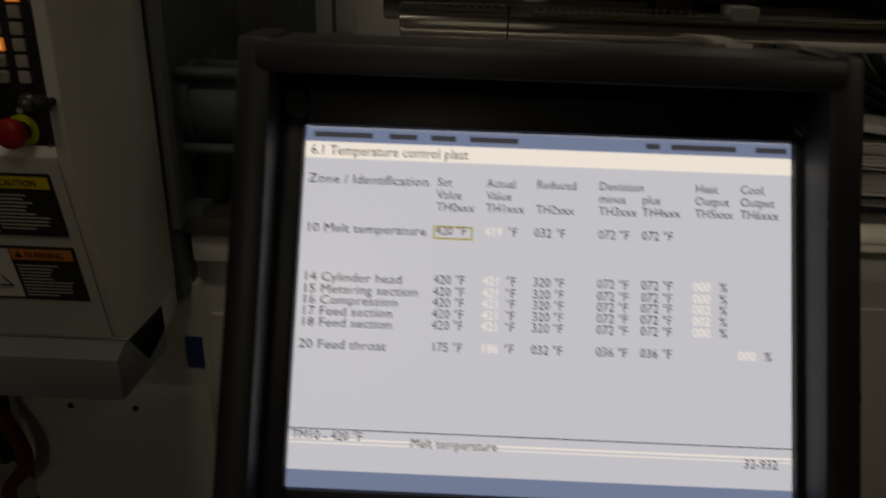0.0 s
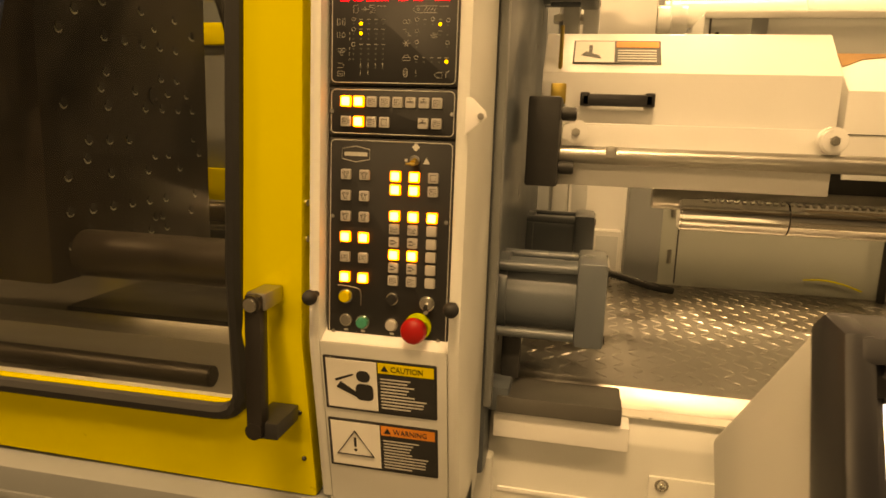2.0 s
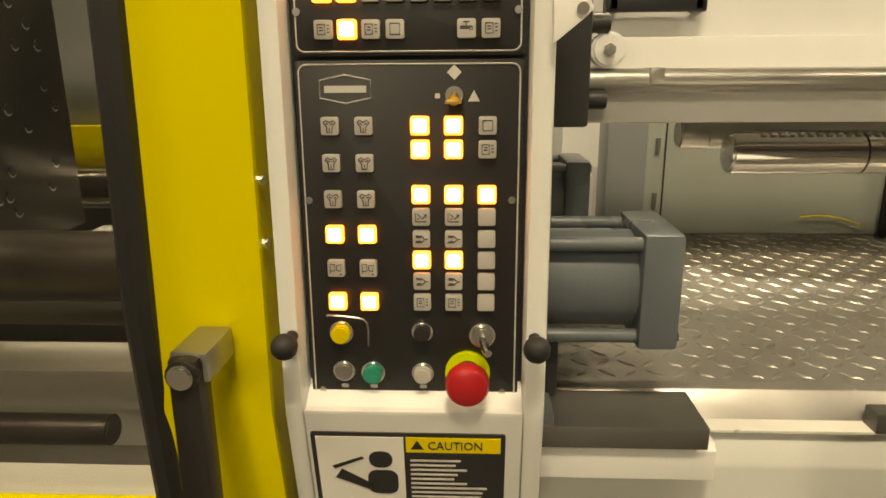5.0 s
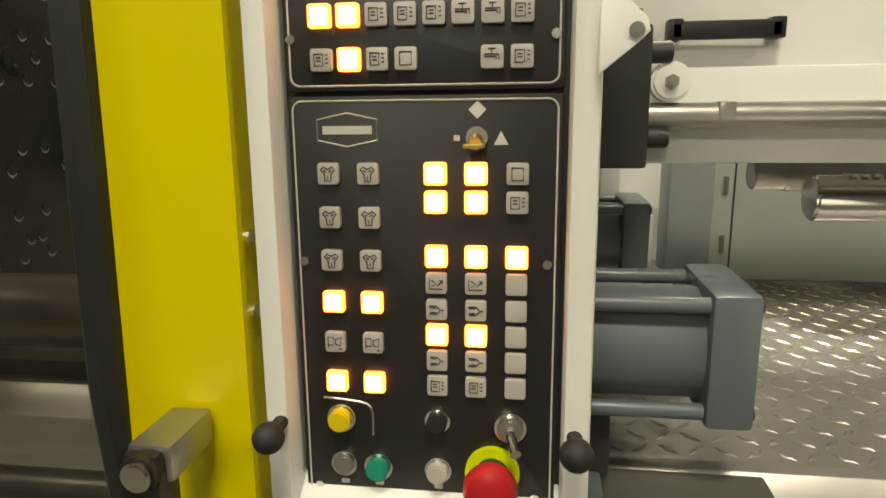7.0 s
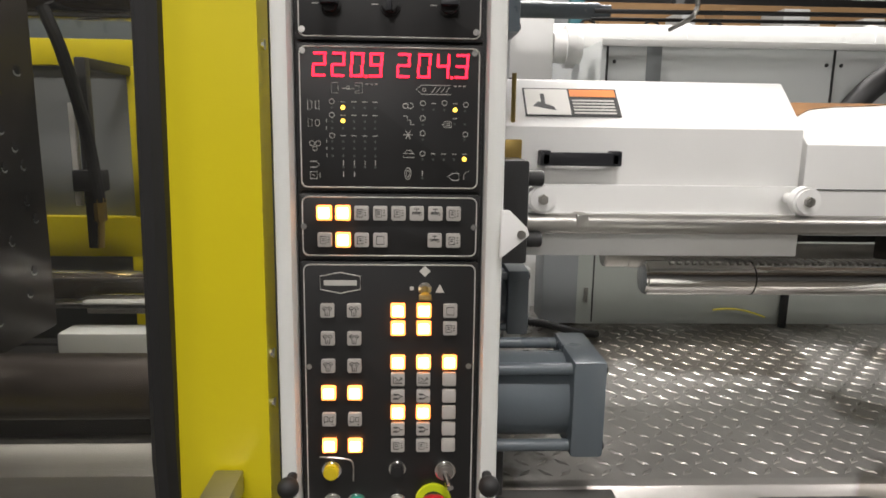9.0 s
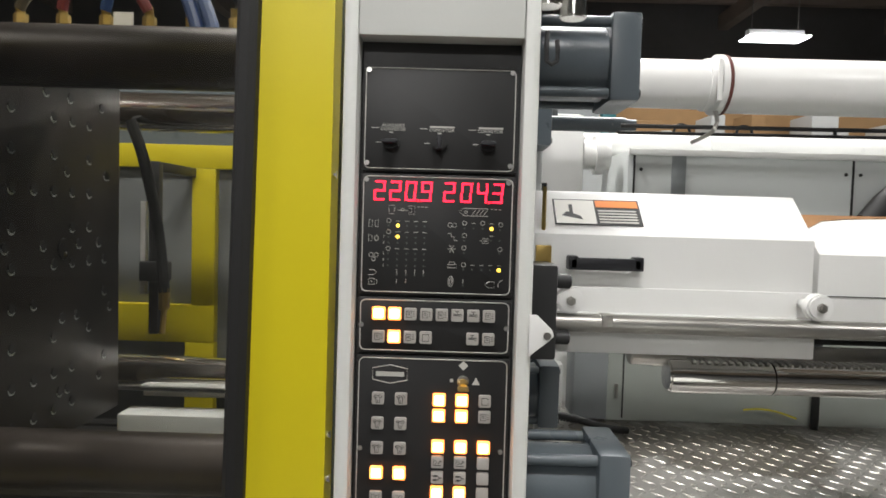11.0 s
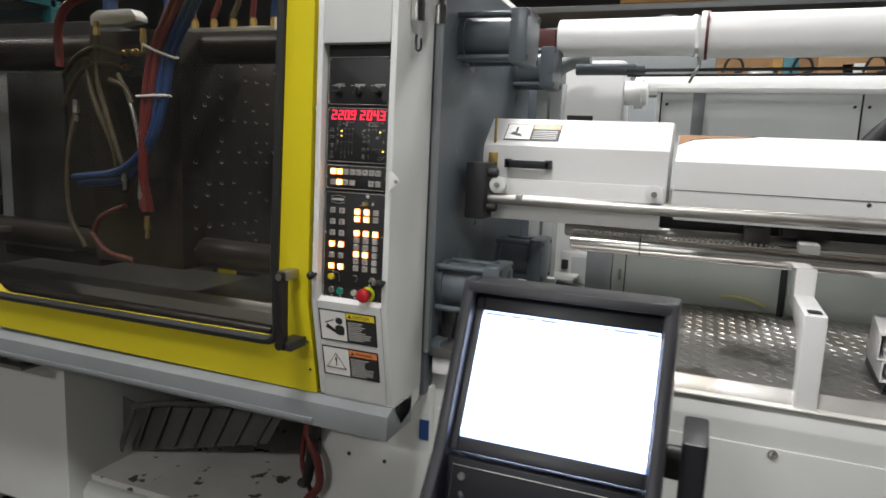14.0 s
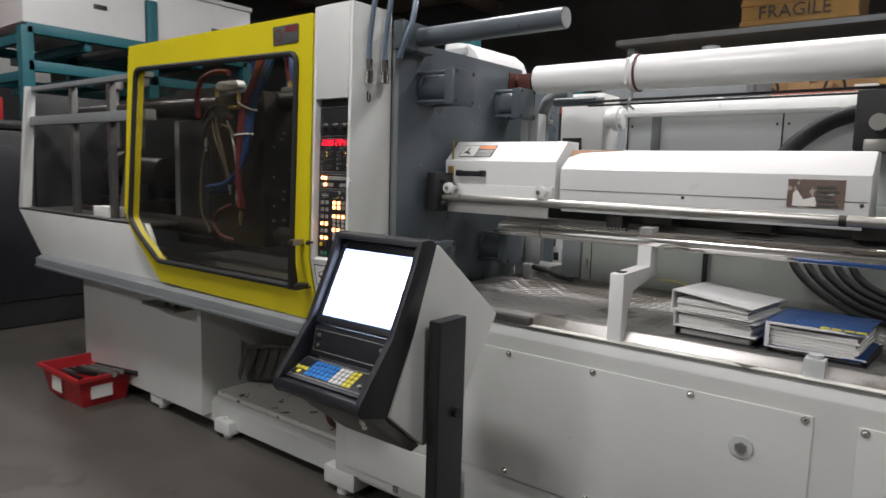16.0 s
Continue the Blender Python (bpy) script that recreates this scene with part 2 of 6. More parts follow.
def prism(profile, a, b, axis="x", bev=0.003):
    """Closed outline swept from a to b along an axis. Outline pairs: x: (y, z); y: (x, z); z: (x, y)."""
    bm = bmesh.new()

    def at(p, s):
        return {"x": (s, p[0], p[1]), "y": (p[0], s, p[1]), "z": (p[0], p[1], s)}[axis]
    lo = [bm.verts.new(at(p, a)) for p in profile]
    hi = [bm.verts.new(at(p, b)) for p in profile]
    n = len(profile)
    bm.faces.new(lo), bm.faces.new(hi[::-1])
    for i in range(n):
        bm.faces.new((lo[i], hi[i], hi[(i + 1) % n], lo[(i + 1) % n]))
    bmesh.ops.recalc_face_normals(bm, faces=bm.faces[:])
    if bev:
        bmesh.ops.bevel(bm, geom=bm.edges[:], offset=bev, segments=2, affect="EDGES", profile=0.6)
    return bm


def rod(p, q, r, n=24, r2=None, bev=0.0):
    bm = bmesh.new()
    p, q = Vector(p), Vector(q)
    bmesh.ops.create_cone(bm, cap_ends=True, segments=n, radius1=r, radius2=r if r2 is None else r2, depth=(q - p).length)
    if bev:
        rim = [e for e in bm.edges if abs(e.verts[0].co.z - e.verts[1].co.z) < 1e-6]
        bmesh.ops.bevel(bm, geom=rim, offset=bev, segments=2, affect="EDGES")
    bmesh.ops.transform(bm, matrix=Matrix.Translation((p + q) / 2) @ (q - p).to_track_quat("Z", "Y").to_matrix().to_4x4(), verts=bm.verts)
    return bm


def ball(c, r, n=16):
    bm = bmesh.new()
    bmesh.ops.create_uvsphere(bm, u_segments=n, v_segments=n // 2 + 2, radius=r, matrix=Matrix.Translation(c))
    return bm


def smooth_path(pts, steps=8):
    out, p = [], [Vector(q) for q in pts]
    p = [p[0] * 2 - p[1], *p, p[-1] * 2 - p[-2]]
    for i in range(1, len(p) - 2):
        for k in range(steps):
            t = k / steps
            a, b, c, d = p[i - 1:i + 3]
            out.append(0.5 * (2 * b + (c - a) * t + (2 * a - 5 * b + 4 * c - d) * t * t + (3 * b - a - 3 * c + d) * t ** 3))
    return [*out, p[-2]]


def tube(pts, r, n=10, steps=8, closed=False):
    """Round tube along a smooth line."""
    path = smooth_path(pts, steps) if steps else [Vector(q) for q in pts]
    bm = bmesh.new()
    rings, up = [], Vector((0.13, 0.21, 0.97))
    for i, c in enumerate(path):
        if closed:
            d = path[(i + 1) % len(path)] - path[i - 1]
        else:
            d = path[min(i + 1, len(path) - 1)] - path[max(i - 1, 0)]
        d.normalize()
        u = d.cross(up)
        u = u.normalized() if u.length > 0.05 else d.orthogonal().normalized()
        w = d.cross(u)
        rings.append([bm.verts.new(c + r * (math.cos(2 * math.pi * k / n) * u + math.sin(2 * math.pi * k / n) * w)) for k in range(n)])
    pairs = list(zip(rings, rings[1:])) + ([(rings[-1], rings[0])] if closed else [])
    for a, b in pairs:
        for k in range(n):
            bm.faces.new((a[k], a[(k + 1) % n], b[(k + 1) % n], b[k]))
    if not closed:
        bm.faces.new(rings[0][::-1]), bm.faces.new(rings[-1])
    bmesh.ops.recalc_face_normals(bm, faces=bm.faces[:])
    return bm


def merge(*bms):
    out = bmesh.new()
    for b in bms:
        me = bpy.data.meshes.new("tmp")
        b.to_mesh(me), b.free()
        out.from_mesh(me)
        bpy.data.meshes.remove(me)
    return out


def mesh_of(name, bm, m, xf=None):
    if xf is not None:
        bmesh.ops.transform(bm, matrix=xf, verts=bm.verts)
    me = bpy.data.meshes.new(name)
    bm.to_mesh(me), bm.free()
    me.materials.append(M[m] if isinstance(m, str) else m)
    for p in me.polygons:
        p.use_smooth = True
    me.set_sharp_from_angle(angle=radians(32))
    return me


def part(name, bm, m, parent=None, label="", xf=None):
    """One mesh object under a thing or a part."""
    ob = new(name, mesh_of(name, bm, m, xf))
    if parent is not None:
        ob.parent = parent
        up, mw = parent, Matrix.Identity(4)
        while up is not None:
            mw = up.matrix_basis @ mw if up.parent is None else mw
            up = up.parent
        ob.matrix_parent_inverse = mw.inverted() if parent.parent is None else Matrix.Identity(4)
    if label:
        ob["label"] = label
    return ob


def same_mesh(name, ob, offset, parent):
    """Another piece on the mesh of ob, moved by offset."""
    o = new(name, ob.data)
    o.parent = parent
    o.matrix_parent_inverse = ob.matrix_parent_inverse.copy()
    o.location = offset
    return o


def thing(name, label, category, at=(0, 0, 0), group="", kind=""):
    ob = new(name)
    ob.empty_display_size = 0.05
    ob.location = at
    ob.matrix_basis = Matrix.Translation(at)
    return tagged(ob, label, category, group, kind)


def solid(name, bm, m, label, category, kind="", group=""):
    return tagged(part(name, bm, m), label, category, group, kind)


def text_bm(body, size, align="LEFT", depth=0.0003, wide=1.0):
    cu = bpy.data.curves.new("txt", "FONT")
    cu.body, cu.size, cu.align_x, cu.extrude, cu.resolution_u = body, size, align, depth, 2
    tmp = bpy.data.objects.new("txt", cu)
    me = bpy.data.meshes.new_from_object(tmp)
    bm = bmesh.new()
    bm.from_mesh(me)
    bpy.data.objects.remove(tmp), bpy.data.meshes.remove(me), bpy.data.curves.remove(cu)
    # written on a face whose right is x, up is z and front is -y
    bmesh.ops.transform(bm, matrix=Matrix.Rotation(radians(90), 4, "X") @ Matrix.Diagonal((wide, 1, 1, 1)), verts=bm.verts)
    return bm


def moved(bm, x=0, y=0, z=0):
    bmesh.ops.translate(bm, vec=(x, y, z), verts=bm.verts)
    return bm


def rounded(x0, x1, z0, z1, r, n=6):
    """Outline of a rounded rectangle, as (x, z) pairs."""
    out = []
    for cx, cz, a in ((x1 - r, z1 - r, 0), (x0 + r, z1 - r, 90), (x0 + r, z0 + r, 180), (x1 - r, z0 + r, 270)):
        for k in range(n + 1):
            b = radians(a + 90 * k / n)
            out.append((cx + r * math.cos(b), cz + r * math.sin(b)))
    return out


def round_poly(pts, r, n=5):
    """Rounds the corners of an outline of pairs."""
    out, m = [], len(pts)
    for i, p in enumerate(pts):
        p, a, b = Vector(p), Vector(pts[i - 1]), Vector(pts[(i + 1) % m])
        da, db = (a - p).normalized(), (b - p).normalized()
        ang = da.angle(db)
        d = min(r / math.tan(ang / 2), 0.45 * (a - p).length, 0.45 * (b - p).length)
        s, e = p + da * d, p + db * d
        for k in range(n + 1):
            t = k / n
            out.append(tuple((1 - t) ** 2 * s + 2 * t * (1 - t) * p + t * t * e))
    return out


# ---- hall ----
solid("floor", box(-14, 10, -7, 14, -0.1, 0.0, 0), "floor", "grey oily concrete floor with dark stains", "floor", kind="structure")
for nm, dims in (("wall_north", (-14, 10, 14, 14.2, 0, 6.2)), ("wall_south", (-14, 10, -7.2, -7, 0, 6.2)),
                 ("wall_west", (-14.2, -14, -7.2, 14.2, 0, 6.2)), ("wall_east", (10, 10.2, -7.2, 14.2, 0, 6.2))):
    solid(nm, box(*dims, 0), "wall", "plain grey painted hall wall", "wall", kind="structure")
ceil = box(-14.2, 10.2, -7.2, 14.2, 6.2, 6.4, 0)
for k in range(12):
    ceil = merge(ceil, box(-14, 10, -6.6 + 1.8 * k, -6.45 + 1.8 * k, 5.9, 6.2, 0))
for k in range(7):
    ceil = merge(ceil, box(-12 + 3.4 * k, -11.8 + 3.4 * k, -7, 14, 5.6, 5.9, 0))
solid("ceiling", ceil, "roof", "dark roof deck with steel joists", "ceiling", kind="structure")
for lx, ly in LAMPS:
    t = thing("ceiling_lamp", "white high-bay tube lamp hanging from the joists, some added as fill", "lamp", (lx, ly, LAMP_Z), group="high-bay lamps")
    part("housing", prism([(ly - 0.1, LAMP_Z + 0.032), (ly + 0.1, LAMP_Z + 0.032), (ly + 0.06, LAMP_Z + 0.15), (ly - 0.06, LAMP_Z + 0.15)], lx - 0.43, lx + 0.43), "white_bright", t)
    part("diffuser", box(lx - 0.47, lx + 0.47, ly - 0.21, ly + 0.21, LAMP_Z + 0.012, LAMP_Z + 0.032, 0.004), "tube_glow", t)
    for s in (-0.36, 0.36):
        part("hanger", rod((lx + s, ly, LAMP_Z + 0.14), (lx + s, ly, 6.2), 0.008, 8), "steel", t)


# ---- machine bed of the injection side ----
BY, BZ = 1.07, 0.955
bed = thing("machine_bed", "pale grey painted steel machine bed with bolted access plates", "machine bed", (1.2, 1.7, 0))
part("body", prism([(BY, 0.09), (BY, 0.905), (BY + 0.012, BZ - 0.015), (BY + 0.03, BZ), (2.35, BZ), (2.35, 0.09)], -0.62, 3.6, bev=0.004), "white", bed)
part("left_wall", box(-0.622, -0.26, BY - 0.03, BY + 0.3, 0.12, 0.86, 0.006), "white", bed)


def screw(parent, x, y, z, r=0.008):
    return part("screw", merge(rod((x, y + 0.004, z), (x, y - 0.002, z), r * 1.5, 12), ball((x, y - 0.002, z), r, 10)), "chrome", parent)


for x0, x1, sx in ((0.012, 1.288, (0.034, 0.285, 0.622, 0.95, 1.268)), (1.394, 2.5, (1.412, 1.78, 2.2, 2.46))):
    ap = part("access_plate", box(x0, x1, BY - 0.006, BY + 0.002, 0.362, 0.853, 0.003), "white", bed, "pale grey cover plate with domed screws")
    for x in sx:
        screw(ap, x, BY - 0.007, 0.840), screw(ap, x, BY - 0.007, 0.386)
lt = part("latch", merge(rod((1.108, BY, 0.716), (1.108, BY - 0.012, 0.716), 0.035, 28, bev=0.003)), "cabinet", bed, "round quarter-turn latch")
part("latch_core", merge(rod((1.108, BY - 0.012, 0.716), (1.108, BY - 0.02, 0.716), 0.017, 6), rod((1.108, BY - 0.018, 0.716), (1.108, BY - 0.022, 0.716), 0.009, 6)), "steel", lt)
part("blue_label", box(-0.29, -0.262, BY - 0.0335, BY - 0.029, 0.70, 0.76, 0), "bind_b", bed, "dark blue sticker")
part("yellow_label", box(-0.47, -0.39, BY - 0.0335, BY - 0.029, 0.71, 0.728, 0), "caution", bed, "yellow sticker")
part("grey_label", box(-0.41, -0.385, BY - 0.0335, BY - 0.029, 0.694, 0.703, 0), "labelgrey", bed, "small dark tag")
for x in (-0.52, -0.40):
    part("wall_hole", rod((x, BY - 0.029, 0.605), (x, BY - 0.032, 0.605), 0.006, 12), "ink", bed)
part("plate_seam", box(-0.25, 0.028, BY - 0.004, BY + 0.001, 0.785, 0.793, 0.001), "white_bright", bed)
part("low_panel", box(-0.55, 0.09, BY - 0.036, BY - 0.028, 0.16, 0.34, 0.003), "white", bed)
part("recess_plate", prism(rounded(-0.26, -0.17, 0.40, 0.50, 0.012), BY - 0.036, BY - 0.03, "y", 0.001), "cabinet", bed)
part("recess_core", prism(rounded(-0.24, -0.19, 0.42, 0.48, 0.008), BY - 0.041, BY - 0.036, "y", 0.001), "white", bed)
for x in (-0.6, 1.4, 3.2):
    part("foot", merge(box(x - 0.1, x + 0.1, BY - 0.03, BY + 0.14, 0.035, 0.12, 0.006), rod((x, BY + 0.01, 0.0), (x, BY + 0.01, 0.04), 0.035, 16),
                       rod((x, BY - 0.01, 0.1), (x, BY - 0.01, 0.15), 0.014, 6)), "white", bed)

# tread plate and the loose plates on the bed
tp = thing("tread_plate", "worn aluminium tread plate with raised lozenges, oily in the middle", "tread plate", (0.9, 1.6, BZ))
part("sheet", prism([(1.10, BZ + 0.002), (1.125, BZ + 0.034), (1.14, BZ + 0.037), (2.2, BZ + 0.037), (2.2, BZ + 0.002)], -0.24, 1.62, bev=0.002), "tread", tp)


def lozenges(x0, x1, y0, y1, z, pitch):
    vs, fs = [], []
    for j in range(int((y1 - y0) / pitch)):
        for i in range(int((x1 - x0) / pitch)):
            cx, cy = x0 + (i + 0.5) * pitch, y0 + (j + 0.5) * pitch
            a = radians(45 if (i + j) % 2 else -45)
            c, s = math.cos(a), math.sin(a)
            ln, w, h = pitch * 0.50, pitch * 0.17, 0.0022
            b = len(vs)
            for u, v, k in ((-ln, 0, 0), (0, -w, 0), (ln, 0, 0), (0, w, 0), (-ln * 0.55, 0, h), (ln * 0.55, 0, h)):
                vs.append((cx + u * c - v * s, cy + u * s + v * c, z + k))
            fs += [tuple(b + q for q in f) for f in ((0, 1, 4), (1, 2, 5), (1, 5, 4), (2, 3, 5), (3, 0, 4), (3, 4, 5))]
    me = bpy.data.meshes.new("tread_pattern")
    me.from_pydata(vs, [], fs)
    me.materials.append(M["tread"])
    return me


lz = new("tread_pattern", lozenges(-0.23, 1.61, 1.145, 2.19, BZ + 0.037, 0.034))
lz.parent, lz.matrix_parent_inverse = tp, tp.matrix_basis.inverted()
tagged(lz, kind="stuff")
solid("steel_plate", box(-0.255, -0.045, BY - 0.045, BY + 0.075, BZ + 0.0, BZ + 0.03, 0.003), "plate", "dark ground steel plate lying on the bed ledge", "plate")
solid("steel_plate", box(0.18, 0.36, BY + 0.0, BY + 0.03, BZ, BZ + 0.028, 0.003), "plate", "narrow dark steel strip lying on the bed ledge", "plate")
solid("bed_ledge", prism([(BY - 0.034, BZ - 0.05), (BY - 0.034, BZ - 0.008), (BY - 0.026, BZ), (BY, BZ), (BY, BZ - 0.05)], -0.26, -0.03, bev=0.003), "white_bright", "chipped white painted ledge of the bed", "ledge")
solid("worn_ledge", box(-0.045, 1.6, BY + 0.002, BY + 0.05, BZ - 0.002, BZ + 0.0018, 0.0005), "white_worn", "flaking white paint on the bed ledge", "ledge")

# ---- base of the clamp side ----
base = thing("clamp_base", "white steel base of the clamping side with flaking paint", "machine base", (-1.9, 1.6, 0))
part("base_plate", box(-1.72, -0.62, 1.14, 2.3, 0.19, 0.215, 0.003), "white_worn", base, "base plate with flaking white paint")
part("front_beam", prism([(1.10, 0.05), (1.10, 0.16), (1.125, 0.19), (1.20, 0.19), (1.20, 0.05)], -2.3, -0.62, bev=0.004), "white", base)
part("leg_block", box(-3.16, -1.72, 1.04, 2.2, 0.09, 0.79, 0.006), "white", base)
part("leg_cap", box(-3.0, -1.9, 1.01, 1.04, 0.70, 0.712, 0.002), "cabinet", base)
part("rear_wall", box(-1.72, -0.62, 2.25, 2.3, 0.2, 0.85, 0.003), "dark", base)
part("top_cover", box(-1.72, -0.62, 1.7, 2.3, 0.80, 0.84, 0.003), "dark", base)
for x in (-2.24, -1.55, -2.95):
    part("foot", merge(box(x - 0.07, x + 0.07, 1.05, 1.18, 0.03, 0.10, 0.005), rod((x, 1.10, 0), (x, 1.10, 0.035), 0.03, 14), rod((x, 1.08, 0.10), (x, 1.08, 0.118), 0.013, 6)), "white", base)
part("bracket", merge(box(-2.1, -1.75, 0.9, 1.05, 0.70, 0.715, 0.002), box(-1.98, -1.90, 0.93, 1.0, 0.715, 0.78, 0.003), box(-1.86, -1.80, 0.93, 1.0, 0.715, 0.78, 0.003)), "steel", base)
rail = thing("door_rail", "grey painted steel rail under the sliding door", "rail", (-1.6, 0.86, 0.8))
part("rail_beam", prism([(0.80, 0.79), (0.80, 0.855), (0.83, 0.87), (0.95, 0.87), (0.95, 0.79)], -3.3, -0.28, bev=0.003), "grey_lt", rail)
part("rail_lip", box(-3.3, -0.5, 0.795, 0.80, 0.80, 0.812, 0.001), "grey_lt", rail)


# ---- sliding safety door ----
def front_y(z):
    """Front of door and column: leans back above the knee at 1.14 m and draws in below it."""
    return 0.772 + (z - 1.14) * 0.02 if z > 1.14 else 0.772 + (1.14 - z) * 0.2


def bent_plate(outer, inner, thick, off=0.0):
    """Plate with a window, bent at the knee."""
    bm = bmesh.new()
    es = []
    for loop in ((outer, inner) if inner else (outer,)):
        vs = [bm.verts.new((x, 0, z)) for x, z in loop]
        es += [bm.edges.new((vs[i], vs[(i + 1) % len(vs)])) for i in range(len(vs))]
    bmesh.ops.triangle_fill(bm, edges=es, use_beauty=True)
    bmesh.ops.bisect_plane(bm, geom=bm.verts[:] + bm.edges[:] + bm.faces[:], plane_co=(0, 0, 1.14), plane_no=(0, 0, 1))
    if inner:
        for f in bm.faces:
            if f.normal.y > 0:
                f.normal_flip()
    r = bmesh.ops.extrude_face_region(bm, geom=bm.faces[:])
    bmesh.ops.translate(bm, vec=(0, thick, 0), verts=[v for v in r["geom"] if isinstance(v, bmesh.types.BMVert)])
    for v in bm.verts:
        v.co.y += front_y(v.co.z) + off
    bmesh.ops.recalc_face_normals(bm, faces=bm.faces[:])
    return bm


DOOR = [(-0.502, 2.105), (-1.955, 2.108), (-2.012, 1.245), (-1.744, 0.885), (-0.502, 0.872)]
PANE = [(-0.592, 1.958), (-1.878, 1.985), (-1.948, 1.21), (-1.715, 1.0), (-0.604, 1.006)]
door = thing("safety_door", "yellow painted sliding safety door with a large clear pane", "machine door", (-1.25, 0.8, 0.87))
pane_in = round_poly(PANE, 0.05)
part("door_leaf", bent_plate(round_poly(DOOR, 0.006, 2), pane_in, 0.045), "yellow", door)
pane = part("pane", bent_plate(round_poly(PANE, 0.05), None, 0.005, 0.012), "acrylic", door, "scuffed clear acrylic pane")
pane.visible_shadow = False
gasket_line = []
for i, (x, z) in enumerate(pane_in):
    nx, nz = pane_in[(i + 1) % len(pane_in)]
    for k in range(5):
        u = k / 5
        xx, zz = x + (nx - x) * u, z + (nz - z) * u
        gasket_line.append((xx, front_y(zz) - 0.002, zz))
part("gasket", tube(gasket_line, 0.013, 8, 0, closed=True), "rubber", door, "black rubber edge seal")
for z in (1.28, 1.33, 1.62):
    part("edge_screw", rod((-0.502, front_y(z) + 0.012, z), (-0.498, front_y(z) + 0.012, z), 0.005, 10), "chrome", door)
hx, hz0, hz1 = -0.543, 1.015, 1.215
hy = 0.767
handle = part("handle", merge(box(hx - 0.012, hx + 0.012, hy - 0.058, hy - 0.034, hz0, hz1, 0.006), rod((hx, hy - 0.06, hz1 - 0.012), (hx, hy - 0.034, hz1 - 0.012), 0.012, 16),
                              rod((hx, hy - 0.06, hz0 + 0.012), (hx, hy - 0.034, hz0 + 0.012), 0.012, 16)), "oily", door, "dark steel grab handle")
part("upper_arm", box(hx - 0.012, hx + 0.016, hy - 0.05, hy + 0.003, hz1 - 0.022, hz1 + 0.002, 0.003), "steel", handle)
part("end_bolt", rod((hx, hy - 0.064, hz1 - 0.012), (hx, hy - 0.059, hz1 - 0.012), 0.0095, 20, bev=0.0015), "chrome", handle)
part("lower_arm", box(hx - 0.012, hx + 0.03, hy - 0.05, hy + 0.02, hz0 - 0.002, hz0 + 0.022, 0.003), "dark", handle)
sg = part("sign", prism(rounded(-0.745, -0.585, 2.0, 2.075, 0.006), 0.786, 0.798, "y", 0.0005), "labelgrey", door, "faded pinch hazard sign")
part("pictogram", merge(moved(rod((-0.71, 0.7862, 2.037), (-0.71, 0.785, 2.037), 0.026, 20), 0, 0, 0)), "rust", sg)
part("pictogram_core", rod((-0.71, 0.785, 2.037), (-0.71, 0.7842, 2.037), 0.019, 20), "labelgrey", sg)
part("sign_band", box(-0.665, -0.59, 0.785, 0.7862, 2.045, 2.07, 0), "hose_r", sg)
for z in (1.02, 0.94):
    part("screw", ball((-0.516, front_y(z) - 0.001, z), 0.004, 8), "dark", door)


# ---- control column ----
col = thing("control_column", "white painted control column with a recessed operator panel", "control column", (-0.39, 0.88, 0.86))
XL, XR = -0.492, -0.278
RX0, RX1, RZ0, RZ1 = -0.4755, -0.2955, 1.142, 1.772
TOP, KNEE, BOT = 2.125, 1.14, 0.855
BACK = 1.004


def col_piece(x0, x1, z0, z1, bev=0.006):
    if z0 < KNEE < z1:
        prof = [(front_y(z0), z0), (front_y(KNEE), KNEE), (front_y(z1), z1), (BACK, z1), (BACK, z0)]
    else:
        prof = [(front_y(z0), z0), (front_y(z1), z1), (BACK, z1), (BACK, z0)]
    return prism(prof, x0, x1, bev=bev)


part("shell", merge(col_piece(XL, RX0, BOT + 0.02, TOP), col_piece(RX1, XR, BOT + 0.02, TOP), col_piece(RX0, RX1, RZ1, TOP, 0.002),
                    col_piece(RX0, RX1, BOT + 0.02, RZ0, 0.002),
                    prism([(front_y(0.875), 0.875), (BACK, 0.875), (BACK, 0.84), (front_y(0.875) + 0.06, 0.80)], XL + 0.01, XR - 0.002, bev=0.004)), "white", col)
part("recess_shelf", prism([(front_y(RZ0) + 0.001, RZ0 - 0.004), (front_y(RZ0) + 0.03, RZ0 + 0.014), (front_y(RZ0) + 0.05, RZ0 + 0.014), (front_y(RZ0) + 0.05, RZ0 - 0.004)], RX0, RX1, bev=0.001), "white_bright", col)
part("recess_back", prism([(front_y(RZ0) + 0.03, RZ0), (front_y(RZ1) + 0.03, RZ1), (front_y(RZ1) + 0.06, RZ1), (front_y(RZ0) + 0.06, RZ0)], RX0, RX1, bev=0), "dark", col)
for x in (XL + 0.011, XR - 0.010):
    part("knob", merge(ball((x, 0.752, 1.207), 0.0105, 16), rod((x, 0.755, 1.207), (x, 0.775, 1.207), 0.005, 10)), "rubber", col, "small black ball knob")
le = part("lifting_eye", prism([(XR - 0.004, 1.474), (XR + 0.004, 1.474), (XR + 0.021, 1.458), (XR + 0.023, 1.451), (XR + 0.018, 1.446), (XR - 0.004, 1.428)], 0.769, 0.773, "y", bev=0.001), "white_bright", col, "white plate with a bolt hole")
part("bolt", rod((XR + 0.0155, 0.770, 1.4515), (XR + 0.0155, 0.7675, 1.4515), 0.0042, 14), "steel", le)

